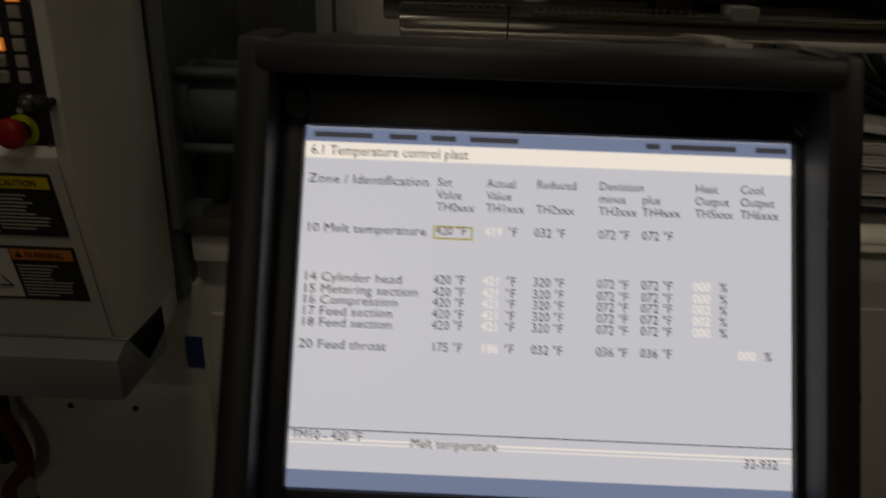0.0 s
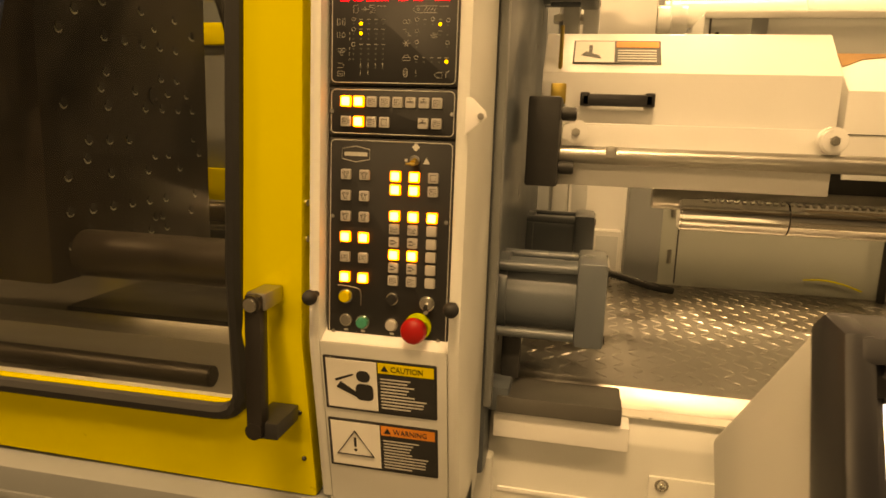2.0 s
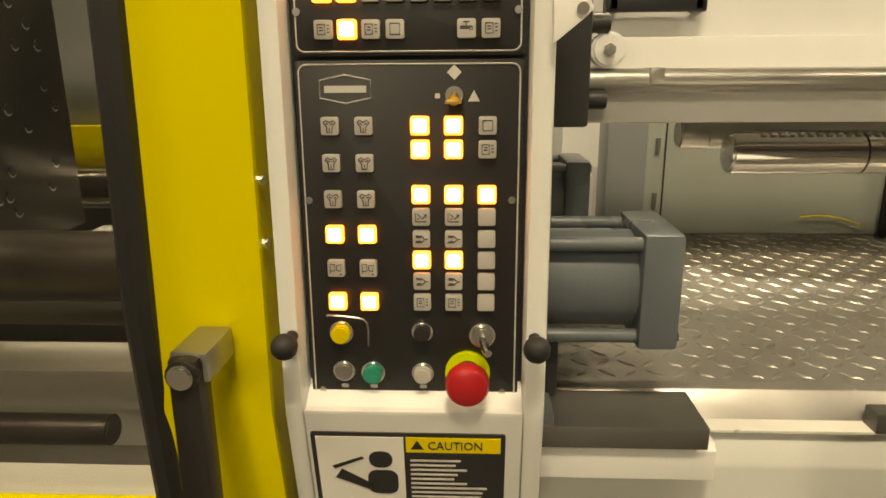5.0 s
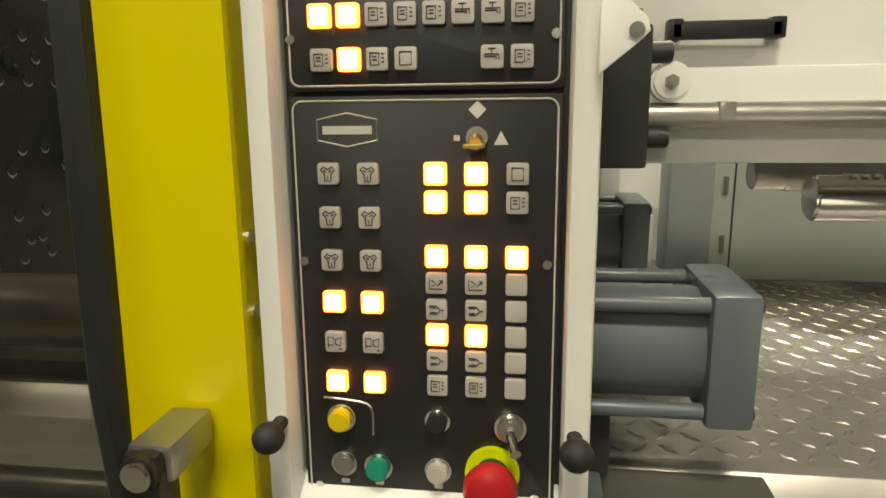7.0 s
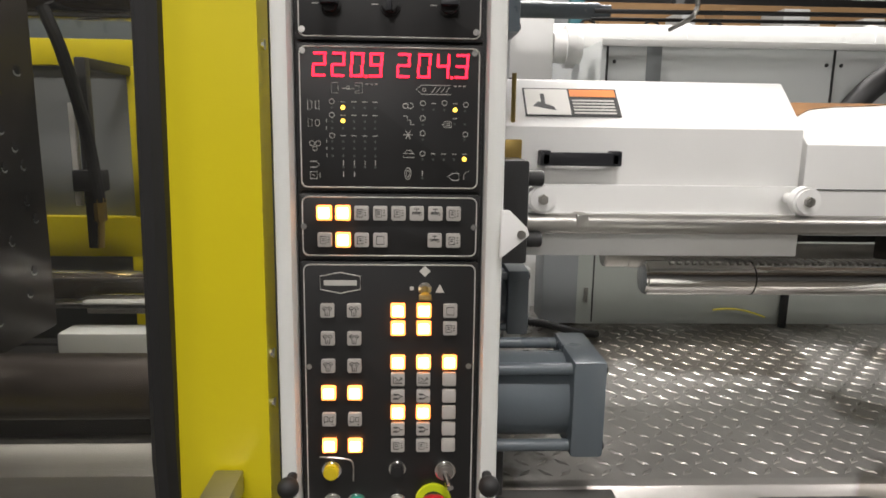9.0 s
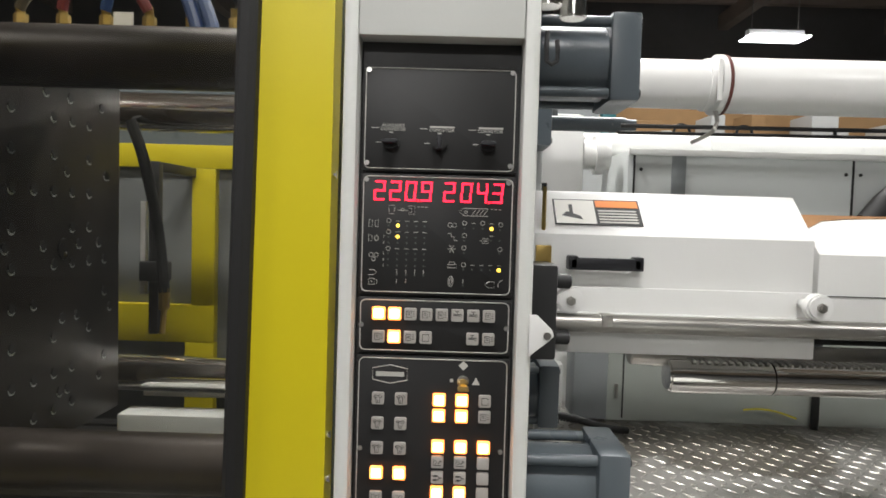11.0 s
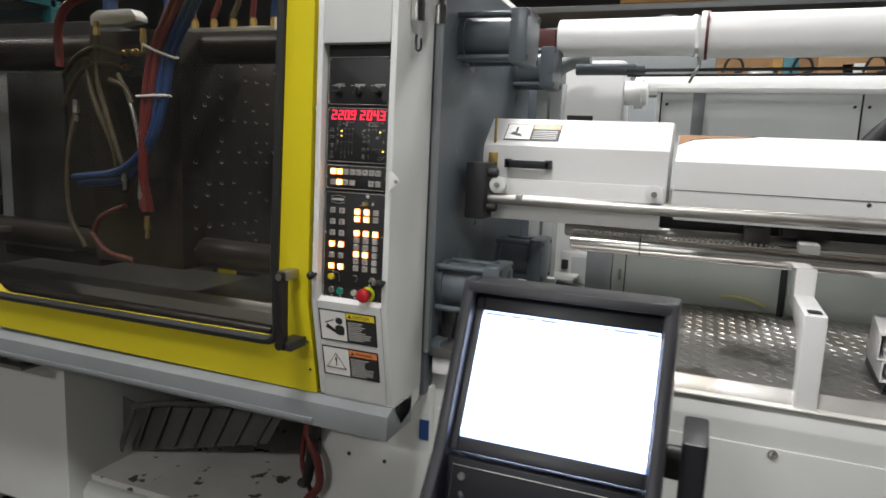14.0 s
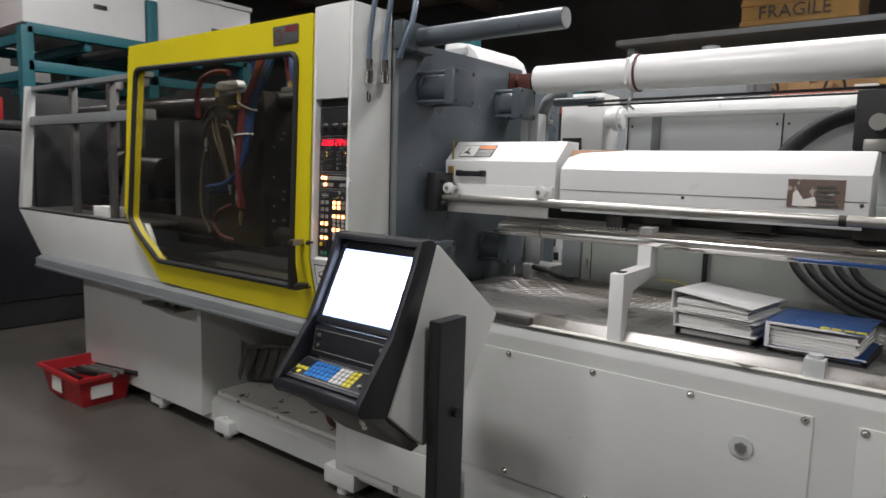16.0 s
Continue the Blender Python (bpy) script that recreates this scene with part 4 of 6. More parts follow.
part("text_field", merge(*[box(-0.094, -0.02, -0.0021, -0.001, -0.03 + .008 * k, -0.026 + .008 * k, 0) for k in range(5)]), "print", sl, xf=sx)
part("pictogram", merge(box(-0.15, -0.143, -0.0025, -0.001, -0.005, 0.02, 0), prism([(-0.165, -0.012), (-0.125, -0.022), (-0.13, -0.012), (-0.155, 0.0)], -0.0025, -0.001, "y", 0)), "ink", sl, xf=sx)
for x in (-0.155, 0.285):
    rl = part("roller", merge(rod((x, 1.225, 1.436), (x, 1.25, 1.436), 0.024, 28, bev=0.004), rod((x, 1.25, 1.436), (x, 1.29, 1.436), 0.009, 12)), "white_bright", nz, "white plastic guide roller")
    part("roller_bolt", merge(rod((x, 1.218, 1.436), (x, 1.226, 1.436), 0.0085, 6), rod((x, 1.215, 1.436), (x, 1.22, 1.436), 0.005, 8)), "steel", rl)

bc = cover("barrel_cover", "long white sheet-metal barrel cover, scorched at one end", [(1.315, 1.40), (1.315, 1.527), (1.41, 1.602), (1.50, 1.602), (1.50, 1.40)], 0.326, 1.345)
part("skirt", box(0.335, 1.33, 1.318, 1.326, 1.365, 1.402, 0.003), "cabinet", bc)
sc = bmesh.new()
top = [(0.329, 0.62), (0.345, 0.70), (0.37, 0.84), (0.42, 0.91), (0.50, 0.955), (0.53, 1.0), (0.329, 1.0)]
ring_a = [sc.verts.new((x, 1.315 + 0.095 * k - 0.0010, 1.527 + 0.075 * k + 0.0012)) for x, k in top]
ring_b = [sc.verts.new((x, 1.315 + 0.095 * k + 0.002, 1.527 + 0.075 * k - 0.0025)) for x, k in top]
sc.faces.new(ring_a), sc.faces.new(ring_b[::-1])
for k in range(len(top)):
    sc.faces.new((ring_a[k], ring_b[k], ring_b[(k + 1) % len(top)], ring_a[(k + 1) % len(top)]))
bmesh.ops.recalc_face_normals(sc, faces=sc.faces[:])
part("scorch", sc, "scorched", bc, "scorched brown edge")
part("fold_seam", box(0.33, 1.34, 1.3128, 1.3152, 1.4475, 1.4492, 0), "labelgrey", bc)
part("label", box(1.124, 1.28, 1.3125, 1.3155, 1.425, 1.512, 0), "faded", bc, "worn brown hazard label")
for k in range(5):
    part("label_line", box(1.205, 1.265 - 0.008 * (k % 3), 1.3105, 1.3125, 1.43 + 0.014 * k, 1.437 + 0.014 * k, 0), "labelgrey", bc)
part("label_patch", prism([(1.14, 1.43), (1.21, 1.43), (1.20, 1.46), (1.17, 1.45), (1.15, 1.48), (1.14, 1.47)], 1.3105, 1.3125, "y", 0), "paper", bc)
for x in (0.80, 1.325):
    part("screw", ball((x, 1.315, 1.438), 0.006, 8), "dark", bc)

# guide rail and its bracket
gd = thing("guide_rail", "dull ground steel guide bar along the covers", "guide bar", (-0.2, 1.243, 1.39))
part("bar", rod((-0.19, 1.243, 1.395), (3.4, 1.243, 1.395), 0.0165, 24), "steel", gd)
part("bracket", box(-0.243, -0.183, 1.195, 1.30, 1.335, 1.50, 0.006), "dark", gd, "dark steel clamp block")
for z in (1.37, 1.47):
    part("bolt", rod((-0.183, 1.23, z), (-0.155, 1.23, z), 0.013, 16, bev=0.002), "dark", gd)
part("joint_block", box(-0.098, -0.078, 1.2250, 1.2610, 1.3900, 1.4125, 0.003), "steel", gd, "small dull joint block on the bar")
part("end_joint", rod((1.28, 1.243, 1.395), (1.30, 1.243, 1.395), 0.0175, 24), "oily", gd)
solid("bracket_valve", merge(box(-0.21, -0.18, 1.30, 1.33, 1.49, 1.53, 0.003), rod((-0.195, 1.315, 1.53), (-0.195, 1.315, 1.64), 0.004, 8)), "brass", "small fitting with a thin line above the clamp block", "fitting")

# chromed piston bars
pr = thing("piston_bar", "polished chromed steel bar with a notched top", "steel bar", (1.0, 1.335, 1.283))
part("bar", rod((0.055, 1.335, 1.283), (3.4, 1.335, 1.283), 0.0315, 40, bev=0.004), "chrome", pr)
part("collar", rod((0.252, 1.335, 1.283), (0.255, 1.335, 1.283), 0.0317, 40), "oily", pr)
part("rack_teeth", merge(*[box(0.10 + .014 * k, 0.107 + .014 * k, 1.319, 1.351, 1.3125, 1.3165, 0) for k in range(36)]), "steel", pr)
solid("piston_bar", merge(rod((0.012, 1.45, 1.303), (3.2, 1.45, 1.303), 0.024, 32, bev=0.003), rod((0.06, 1.45, 1.303), (0.10, 1.45, 1.303), 0.0255, 32)), "steel", "second steel bar set further back", "steel bar")
solid("bar_block", merge(box(0.52, 0.585, 1.325, 1.385, 1.312, 1.362, 0.004), box(0.535, 0.57, 1.34, 1.375, 1.36, 1.385, 0.003)), "oily", "small brown steel block on the bar", "block")
solid("carriage_beam", box(0.08, 3.2, 1.50, 1.56, 1.322, 1.39, 0.006), "dark", "dark carriage beam behind the bars", "beam")
for x in (0.62, 0.95, 1.3):
    solid("carriage_block", box(x, x + 0.12, 1.40, 1.6, 1.33, 1.375, 0.004), "oily", "dark block under the barrel cover", "block")

# support post
sp = thing("support_post", "white painted stepped steel support post", "post", (0.68, 1.2, BZ))
part("stem", prism([(BY + 0.01, BZ), (BY + 0.012, 1.185), (1.31, 1.19), (1.31, 1.325), (1.375, 1.33), (1.375, 1.155), (1.17, 1.12), (1.13, 1.05), (BY + 0.055, BZ)], 0.655, 0.705, bev=0.004), "white_bright", sp)
part("bolt_slot", box(0.665, 0.695, 1.1, 1.13, 1.187, 1.19, 0.001), "dark", sp)

# ---- pipes above ----
dp = thing("insulated_pipe", "white wrapped pipe with steel clamp and dark red valve", "pipe", (0.6, 1.93, 1.95))
part("pipe", rod((-0.15, 1.93, 1.965), (0.325, 1.93, 1.965), 0.067, 40), "white_bright", dp)
part("pipe", rod((0.355, 1.93, 1.965), (3.6, 1.93, 1.965), 0.076, 40), "white_bright", dp)
part("clamp", merge(rod((0.318, 1.93, 1.965), (0.33, 1.93, 1.965), 0.072, 32), rod((0.345, 1.93, 1.965), (0.362, 1.93, 1.965), 0.083, 32), rod((0.32, 1.93, 1.965), (0.36, 1.93, 1.965), 0.06, 24), box(0.331, 0.344, 1.852, 1.862, 1.91, 2.02, 0.003)), "white_bright", dp)
part("rust_ring", rod((0.3625, 1.93, 1.965), (0.372, 1.93, 1.965), 0.0825, 32), "rust", dp, "rusty clamp ring")
part("valve", merge(box(-0.225, -0.155, 1.86, 1.94, 1.915, 1.99, 0.006), rod((-0.28, 1.93, 1.965), (-0.15, 1.93, 1.965), 0.03, 16), box(-0.285, -0.265, 1.85, 1.95, 1.91, 2.0, 0.004)), "rust", dp, "dark red valve body")
part("hanger", tube([(0.345, 1.9, 1.89), (0.35, 1.9, 1.86), (0.335, 1.9, 1.83), (0.32, 2.0, 1.815)], 0.006, 8), "steel", dp)
for k, (dy, dz, r) in enumerate(((0.02, -0.115, 0.006), (0.05, -0.13, 0.005))):
    part("thin_line", rod((0.1, 1.93 + dy, 1.965 + dz), (3.4, 1.93 + dy, 1.965 + dz + 0.02), r, 10), "dark", dp)
ub = thing("hydraulic_tube", "grey painted round tube with a cut end", "tube", (0.1, 1.11, 2.04))
part("tube", rod((-0.26, 1.11, 2.035), (0.43, 1.11, 2.04), 0.037, 32, bev=0.002), "grey", ub)
part("end_ring", rod((0.425, 1.11, 2.04), (0.432, 1.11, 2.04), 0.034, 32), "cabinet", ub)
part("tube_mount", box(-0.27, -0.22, 1.0, 1.2, 1.98, 2.09, 0.006), "grey", ub)
hp = thing("feed_hopper_base", "white painted slanted casting above the platen", "casting", (-0.5, 1.85, 2.03))
part("casting", prism([(-0.50, 1.96), (-0.33, 1.90), (-0.28, 1.93), (-0.27, 1.99), (-0.31, 2.07), (-0.36, 2.11), (-0.50, 2.13)], 1.62, 2.05, "y", 0.012), "white_bright", hp)
part("strip", box(-0.49, -0.36, 1.60, 1.62, 2.06, 2.09, 0.003), "cabinet", hp)
el = thing("elbow_pipe", "dull grey pipe elbow with a flange", "pipe", (-0.1, 1.95, 1.5))
part("pipe", tube([(-0.21, 2.1, 1.0), (-0.21, 2.1, 1.6), (-0.21, 2.1, 1.80), (-0.19, 2.1, 1.87), (-0.13, 2.1, 1.905), (-0.06, 2.1, 1.91)], 0.032, 16), "grey_lt", el)
part("flange", rod((-0.21, 2.1, 1.765), (-0.21, 2.1, 1.785), 0.05, 24), "steel", el)
for i, x in enumerate((-0.20, -0.145)):
    solid("valve_block", box(x - 0.022, x + 0.022, 1.90, 1.98, BZ + 0.037, 1.80, 0.004), "cabinet", "grey valve block behind the platen", "valve block", group="valve blocks")
for i, (a, b, c) in enumerate((("hose_g", -0.262, 0.86), ("hose_g", -0.224, 0.905))):
    h = thing("hanging_hose", "slate-blue hose hanging down with a chromed coupling", "hose", (b, c, 1.83), group="hanging hoses")
    part("hose", tube([(b, c, 1.90), (b + 0.005, c, 2.0), (b + 0.02, c + 0.01, 2.15), (b + 0.0, c + 0.05, 2.3), (b - 0.12, c + 0.2, 2.36)], 0.0095, 12), a, h)
    part("coupling", merge(rod((b, c, 1.83), (b, c, 1.875), 0.017, 20, bev=0.002), rod((b, c, 1.87), (b, c, 1.92), 0.0145, 6)), "chrome", h)
solid("hanging_hose", tube([(-0.19, 0.95, 1.93), (-0.16, 0.95, 2.0), (-0.15, 0.98, 2.08), (-0.2, 1.05, 2.2), (-0.3, 1.1, 2.28)], 0.011, 12), "hose_g", "pale hose bending over the column top", "hose", group="hanging hoses")
solid("hook", tube([(-0.262, 0.855, 1.80), (-0.262, 0.855, 1.765), (-0.25, 0.855, 1.765), (-0.25, 0.855, 1.79)], 0.003, 8, 2), "dark", "small black wire hook", "hook")

# ---- machine further back ----
bk = thing("control_cabinet", "pale grey sheet-steel cabinet of the machine behind", "cabinet", (1.6, 2.6, 0))
part("body", box(0.193, 3.6, 2.21, 3.0, 0.0, 1.812, 0.008), "cabinet", bk)
# The hanger's cast shadow, put on the cabinet front as a grey strip
part("strap", box(0.333, 0.378, 2.204, 2.21, 1.40, 1.80, 0.001), "grey_lt", bk, "grey strip painted as the shadow of the pipe hanger")
for x in (0.213, 0.913, 1.75):
    part("seam", box(x - 0.003, x + 0.003, 2.206, 2.21, 0.2, 1.80, 0), "ink", bk)
part("top_edge", box(0.193, 3.6, 2.20, 2.21, 1.795, 1.815, 0.002), "white_bright", bk)
for x, z in ((0.235, 1.75), (0.89, 1.75), (0.936, 1.75), (0.89, 1.3), (0.936, 1.3)):
    part("screw", ball((x, 2.207, z), 0.006, 8), "dark", bk)
solid("upper_pipe", merge(rod((0.1, 2.5, 1.855), (3.4, 2.5, 1.88), 0.045, 24), rod((0.55, 2.5, 1.858), (0.57, 2.5, 1.858), 0.05, 24), rod((1.2, 2.5, 1.865), (1.22, 2.5, 1.865), 0.05, 24)), "white_bright", "white wrapped pipe over the cabinet", "pipe")
wp = thing("white_frame_post", "white sheet-metal post with a rounded corner", "post", (-0.12, 2.3, 0))
part("post", box(-0.19, 0.06, 2.25, 2.45, 0.0, 1.93, 0.02), "white_bright", wp)
part("vent", box(-0.17, -0.06, 2.246, 2.25, 1.62, 1.70, 0.001), "dark", wp)
part("side_duct", merge(rod((0.06, 2.3, 1.80), (0.15, 2.3, 1.80), 0.05, 24), rod((0.1, 2.3, 1.80), (0.13, 2.3, 1.80), 0.065, 24)), "white_bright", wp)
solid("black_arch_guard", tube([(0.93, 2.15, 1.60), (1.0, 2.15, 1.68), (1.12, 2.15, 1.76), (1.3, 2.15, 1.80), (1.5, 2.15, 1.80)], 0.035, 12), "rubber", "thick black bent guard hose", "hose")
mb = thing("motor_block", "black drive unit with cables on the barrel end", "drive unit", (1.5, 1.95, 1.4))
part("housing", box(1.22, 1.75, 1.85, 2.15, 1.62, 1.84, 0.01), "rubber", mb)
part("stub", merge(rod((1.30, 1.8, 1.72), (1.30, 1.86, 1.72), 0.03, 16), box(1.26, 1.34, 1.8, 1.86, 1.62, 1.66, 0.004)), "steel", mb)
part("end_gland", merge(rod((1.40, 1.40, 1.48), (1.55, 1.40, 1.48), 0.03, 16), rod((1.42, 1.45, 1.55), (1.6, 1.5, 1.62), 0.022, 12), rod((1.41, 1.38, 1.42), (1.5, 1.38, 1.42), 0.026, 6)), "oily", mb)
part("end_plate", box(1.55, 1.75, 1.36, 1.85, 1.3, 1.66, 0.006), "grey", mb)
lc = thing("low_cabinet", "grey-green enamelled cabinet behind the tread plate", "cabinet", (0.9, 2.15, 0.99))
part("body", box(0.10, 2.6, 2.0, 2.2, 0.992, 1.42, 0.004), "greygreen", lc)
part("door", box(0.0, 0.10, 1.98, 2.1, 1.0, 1.29, 0.004), "grey_lt", lc)
part("seam", box(0.148, 0.152, 1.998, 2.0, 1.0, 1.29, 0), "ink", lc)
for z in (1.06, 1.2):
    part("hinge", rod((0.13, 1.996, z), (0.13, 1.996, z + 0.04), 0.006, 8), "steel", lc)
wb = thing("white_junction_box", "pale enamelled box with a screwed cover plate and black switch", "box", (-0.06, 2.2, 0.993))
part("body", box(-0.135, -0.005, 2.13, 2.19, 0.993, 1.125, 0.006), "white_bright", wb)
part("cover_plate", box(-0.085, -0.015, 2.126, 2.13, 1.0, 1.11, 0.002), "cabinet", wb)
part("switch", box(-0.125, -0.098, 2.12, 2.13, 1.055, 1.095, 0.003), "rubber", wb, "black rocker switch")
solid("cable_tray", merge(box(-0.24, -0.04, 1.94, 2.1, 1.03, 1.045, 0.004), box(-0.22, -0.2, 1.96, 2.08, 0.993, 1.03, 0.002), box(-0.08, -0.06, 1.96, 2.08, 0.993, 1.03, 0.002)), "white_bright", "small white tray table on the tread plate", "tray")
for k in range(5):
    o = 0.05 * k
    solid("black_cable", tube([(1.02 + o, 1.9, 1.28), (1.10 + o, 1.82, 1.15), (1.3 + o, 1.75, 1.04 + 0.012 * k), (1.6 + o, 1.75, 1.02 + 0.02 * k), (2.2, 1.8, 1.1)], 0.014, 10), "rubber", "black cable sagging under the bars", "cable", group="sagging cables")
solid("corrugated_hose", merge(tube([(-0.085, 1.84, 1.05), (-0.03, 1.84, 1.044), (0.07, 1.84, 1.018), (0.13, 1.86, 1.006)], 0.010, 10), *[rod((-0.08 + 0.008 * k, 1.84, 1.0495 - 0.0012 * k), (-0.077 + 0.008 * k, 1.84, 1.049 - 0.0012 * k), 0.0125, 12) for k in range(9)]), "rubber", "black corrugated hose behind the lower cylinder", "hose")
solid("hose_bracket", box(-0.13, -0.085, 1.82, 1.86, BZ + 0.038, 1.065, 0.004), "cabinet", "small pale clamp holding the corrugated hose", "clamp")
solid("dark_rod", merge(rod((-0.10, 2.02, 1.862), (0.13, 2.02, 1.862), 0.022, 20, bev=0.003), rod((0.13, 2.02, 1.862), (0.16, 2.02, 1.862), 0.017, 16)), "grey", "dark grey cylinder rod under the wrapped pipe", "rod")
solid("yellow_wire", tube([(0.50, 1.985, 1.04), (0.55, 1.985, 1.043), (0.60, 1.985, 1.036), (0.655, 1.985, 1.018)], 0.003, 6), "keyyel", "thin yellow wire behind the bars", "wire")
solid("black_pipe", tube([(0.70, 1.97, 1.30), (0.70, 1.97, 1.12), (0.70, 1.97, 0.993)], 0.011, 12), "rubber", "black upright pipe by the cabinet", "pipe")

# ---- operator terminal ----
TF = Matrix.Translation((0.223, 0.383, 1.1635)) @ Matrix.Scale(0.96, 4) @ Matrix.Translation((-0.2335, -0.4125, -1.165))


def tpart(name, bm, m, parent, label="", xf=None):
    """Part of the terminal, set at its place and size."""
    return part(name, bm, m, parent, label, TF if xf is None else TF @ xf)


TX0, TX1 = 0.045, 0.412
tm = thing("operator_terminal", "black and white operator terminal with a lit screen and keypad", "terminal", (0.23, 0.45, 0.72))
cheek = [(0.515, 1.305), (0.49, 1.322), (0.447, 1.32), (0.41, 1.23), (0.325, 1.05), (0.20, 0.895), (0.193, 0.872), (0.21, 0.852), (0.31, 0.825), (0.42, 1.05)]
for x0, x1 in ((TX0, TX0 + 0.022), (TX1 - 0.022, TX1)):
    tpart("cheek", prism(cheek, x0, x1, bev=0.006), "housing", tm)
tpart("top_rim", prism([(0.515, 1.318), (0.445, 1.318), (0.438, 1.30), (0.515, 1.296)], TX0 + 0.01, TX1 - 0.01, bev=0.005), "housing", tm)
tpart("front_lip", prism([(0.20, 0.897), (0.193, 0.874), (0.212, 0.853), (0.30, 0.825), (0.32, 0.90), (0.23, 0.893)], TX0 + 0.01, TX1 - 0.01, bev=0.005), "housing", tm)
for r_ in (0.02, 0.032, 0.044, 0.056):
    tpart("grille_ring", tube([(TX0 + 0.0105, 0.50 + r_ * math.cos(radians(a)), 0.99 + r_ * math.sin(radians(a))) for a in range(0, 360, 15)], 0.0028, 6, 0, closed=True), "rubber", tm)
tpart("grille_plate", rod((TX0 + 0.009, 0.50, 0.99), (TX0 + 0.016, 0.50, 0.99), 0.062, 32), "housing", tm, "round black fan grille")
# screen plane: leaning back
SA = math.atan2(0.092, 0.186)
SX = Matrix.Translation((0.2335, 0.4125, 1.165)) @ Matrix.Rotation(-SA, 4, "X")
SW, SH = 0.304, 0.222
tpart("bezel", merge(box(-0.17, -SW / 2, -0.006, 0.02, -0.135, 0.15, 0.003), box(SW / 2, 0.17, -0.006, 0.02, -0.135, 0.15, 0.003), box(-SW / 2, SW / 2, -0.006, 0.02, SH / 2, 0.15, 0.003), box(-SW / 2, SW / 2, -0.006, 0.03, -0.135, -SH / 2, 0.003)), "housing", tm, xf=SX)
for x in (-0.158, 0.158):
    for z in (0.122,):
        tpart("bezel_screw", rod((x, -0.013, z), (x, -0.004, z), 0.008, 16, bev=0.002), "rubber", tm, xf=SX)
scr = tpart("screen", box(-SW / 2, SW / 2, -0.001, 0.01, -SH / 2, SH / 2, 0), "screen", tm, "lit pale screen with a table of temperatures", SX)


def su(px):
    return -SW / 2 + (px - 530) / 868 * SW


def sv(py, px=530):
    f = (py - 232 - (px - 530) * 0.012) / 640
    return SH / 2 - (f + 0.11 * f * (1 - f)) * SH


def stext(body, px, py, size=0.0062, m="screenink", wide=0.92):
    size *= 1.33
    tpart("text", moved(text_bm(body, size, depth=0.0001, wide=wide), su(px), -0.0013, sv(py, px) - size * 0.36), m, scr, xf=SX)


def sbar(a, b, c, d, m, lay=1):
    tpart("bar", box(su(a), su(b), -0.001 - 0.0002 * lay, -0.0009, sv(d), sv(c), 0), m, scr, xf=SX)


sbar(530, 1398, 233, 256, "screenbar")
sbar(530, 1398, 257, 284, "screenwht")
for a, b in ((545, 650), (680, 730), (755, 800), (825, 912), (1140, 1165), (1185, 1300), (1335, 1390)):
    sbar(a, b, 240, 249, "screenink", 2)
sbar(530, 1398, 760, 762, "screenink")
sbar(530, 1398, 778, 781, "screenwht")
sbar(530, 1398, 786, 788, "screenwht")
sbar(530, 1398, 838, 872, "screenbar")
stext("6.1 Temperature control plast", 540, 270, 0.0066)
stext("Zone / Identification", 538, 318, wide=1.12)
for px, rows_ in ((770, ("Set", "Value", "TH0xxx")), (858, ("Actual", "Value", "TH1xxx")), (947, ("Reduced", "", "TH2xxx")), (1058, ("Deviation", "minus", "TH3xxx")), (1135, ("", "plus", "TH4xxx")), (1228, ("Heat.", "Output", "TH5xxx")), (1308, ("Cool.", "Output", "TH6xxx"))):
    for k, s in enumerate(rows_):
        if s:
            stext(s, px, 320 + 21 * k, 0.0058)
for py, zn, a, b, c, d, e in ((402, "10 Melt temperature", "420", "419", "032", "072", ""), (487, "14 Cylinder head", "420", "421", "320", "072", "000"), (508, "15 Metering section", "420", "421", "320", "072", "000"),
                              (527, "16 Compression", "420", "421", "320", "072", "002"), (547, "17 Feed section", "420", "421", "320", "072", "002"), (567, "18 Feed section", "420", "421", "320", "072", "000"), (606, "20 Feed throat", "175", "186", "032", "036", "")):
    stext(zn, 538, py, 0.006, wide=1.12)
    stext(a + " °F", 770, py, 0.006), stext("   °F", 880, py, 0.006), stext(c + " °F", 945, py, 0.006), stext(d + " °F", 1058, py, 0.006), stext(d + " °F", 1135, py, 0.006)
    stext(b, 857, py, 0.006, "screenwht")
    if e:
        stext(e, 1226, py, 0.006, "screenwht"), stext("%", 1272, py, 0.006)
stext("000", 1305, 606, 0.006, "screenwht"), stext("%", 1350, 606, 0.006)
stext("TM10 - 420 °F", 535, 772, 0.006), stext("Melt temperature", 742, 782, 0.006), stext("32-932", 1315, 800, 0.006)
for a, b, c, d in ((766, 836, 392, 395), (766, 836, 412, 415), (766, 769, 392, 415), (833, 836, 392, 415)):
    sbar(a, b, c, d, "screenyel", 2)
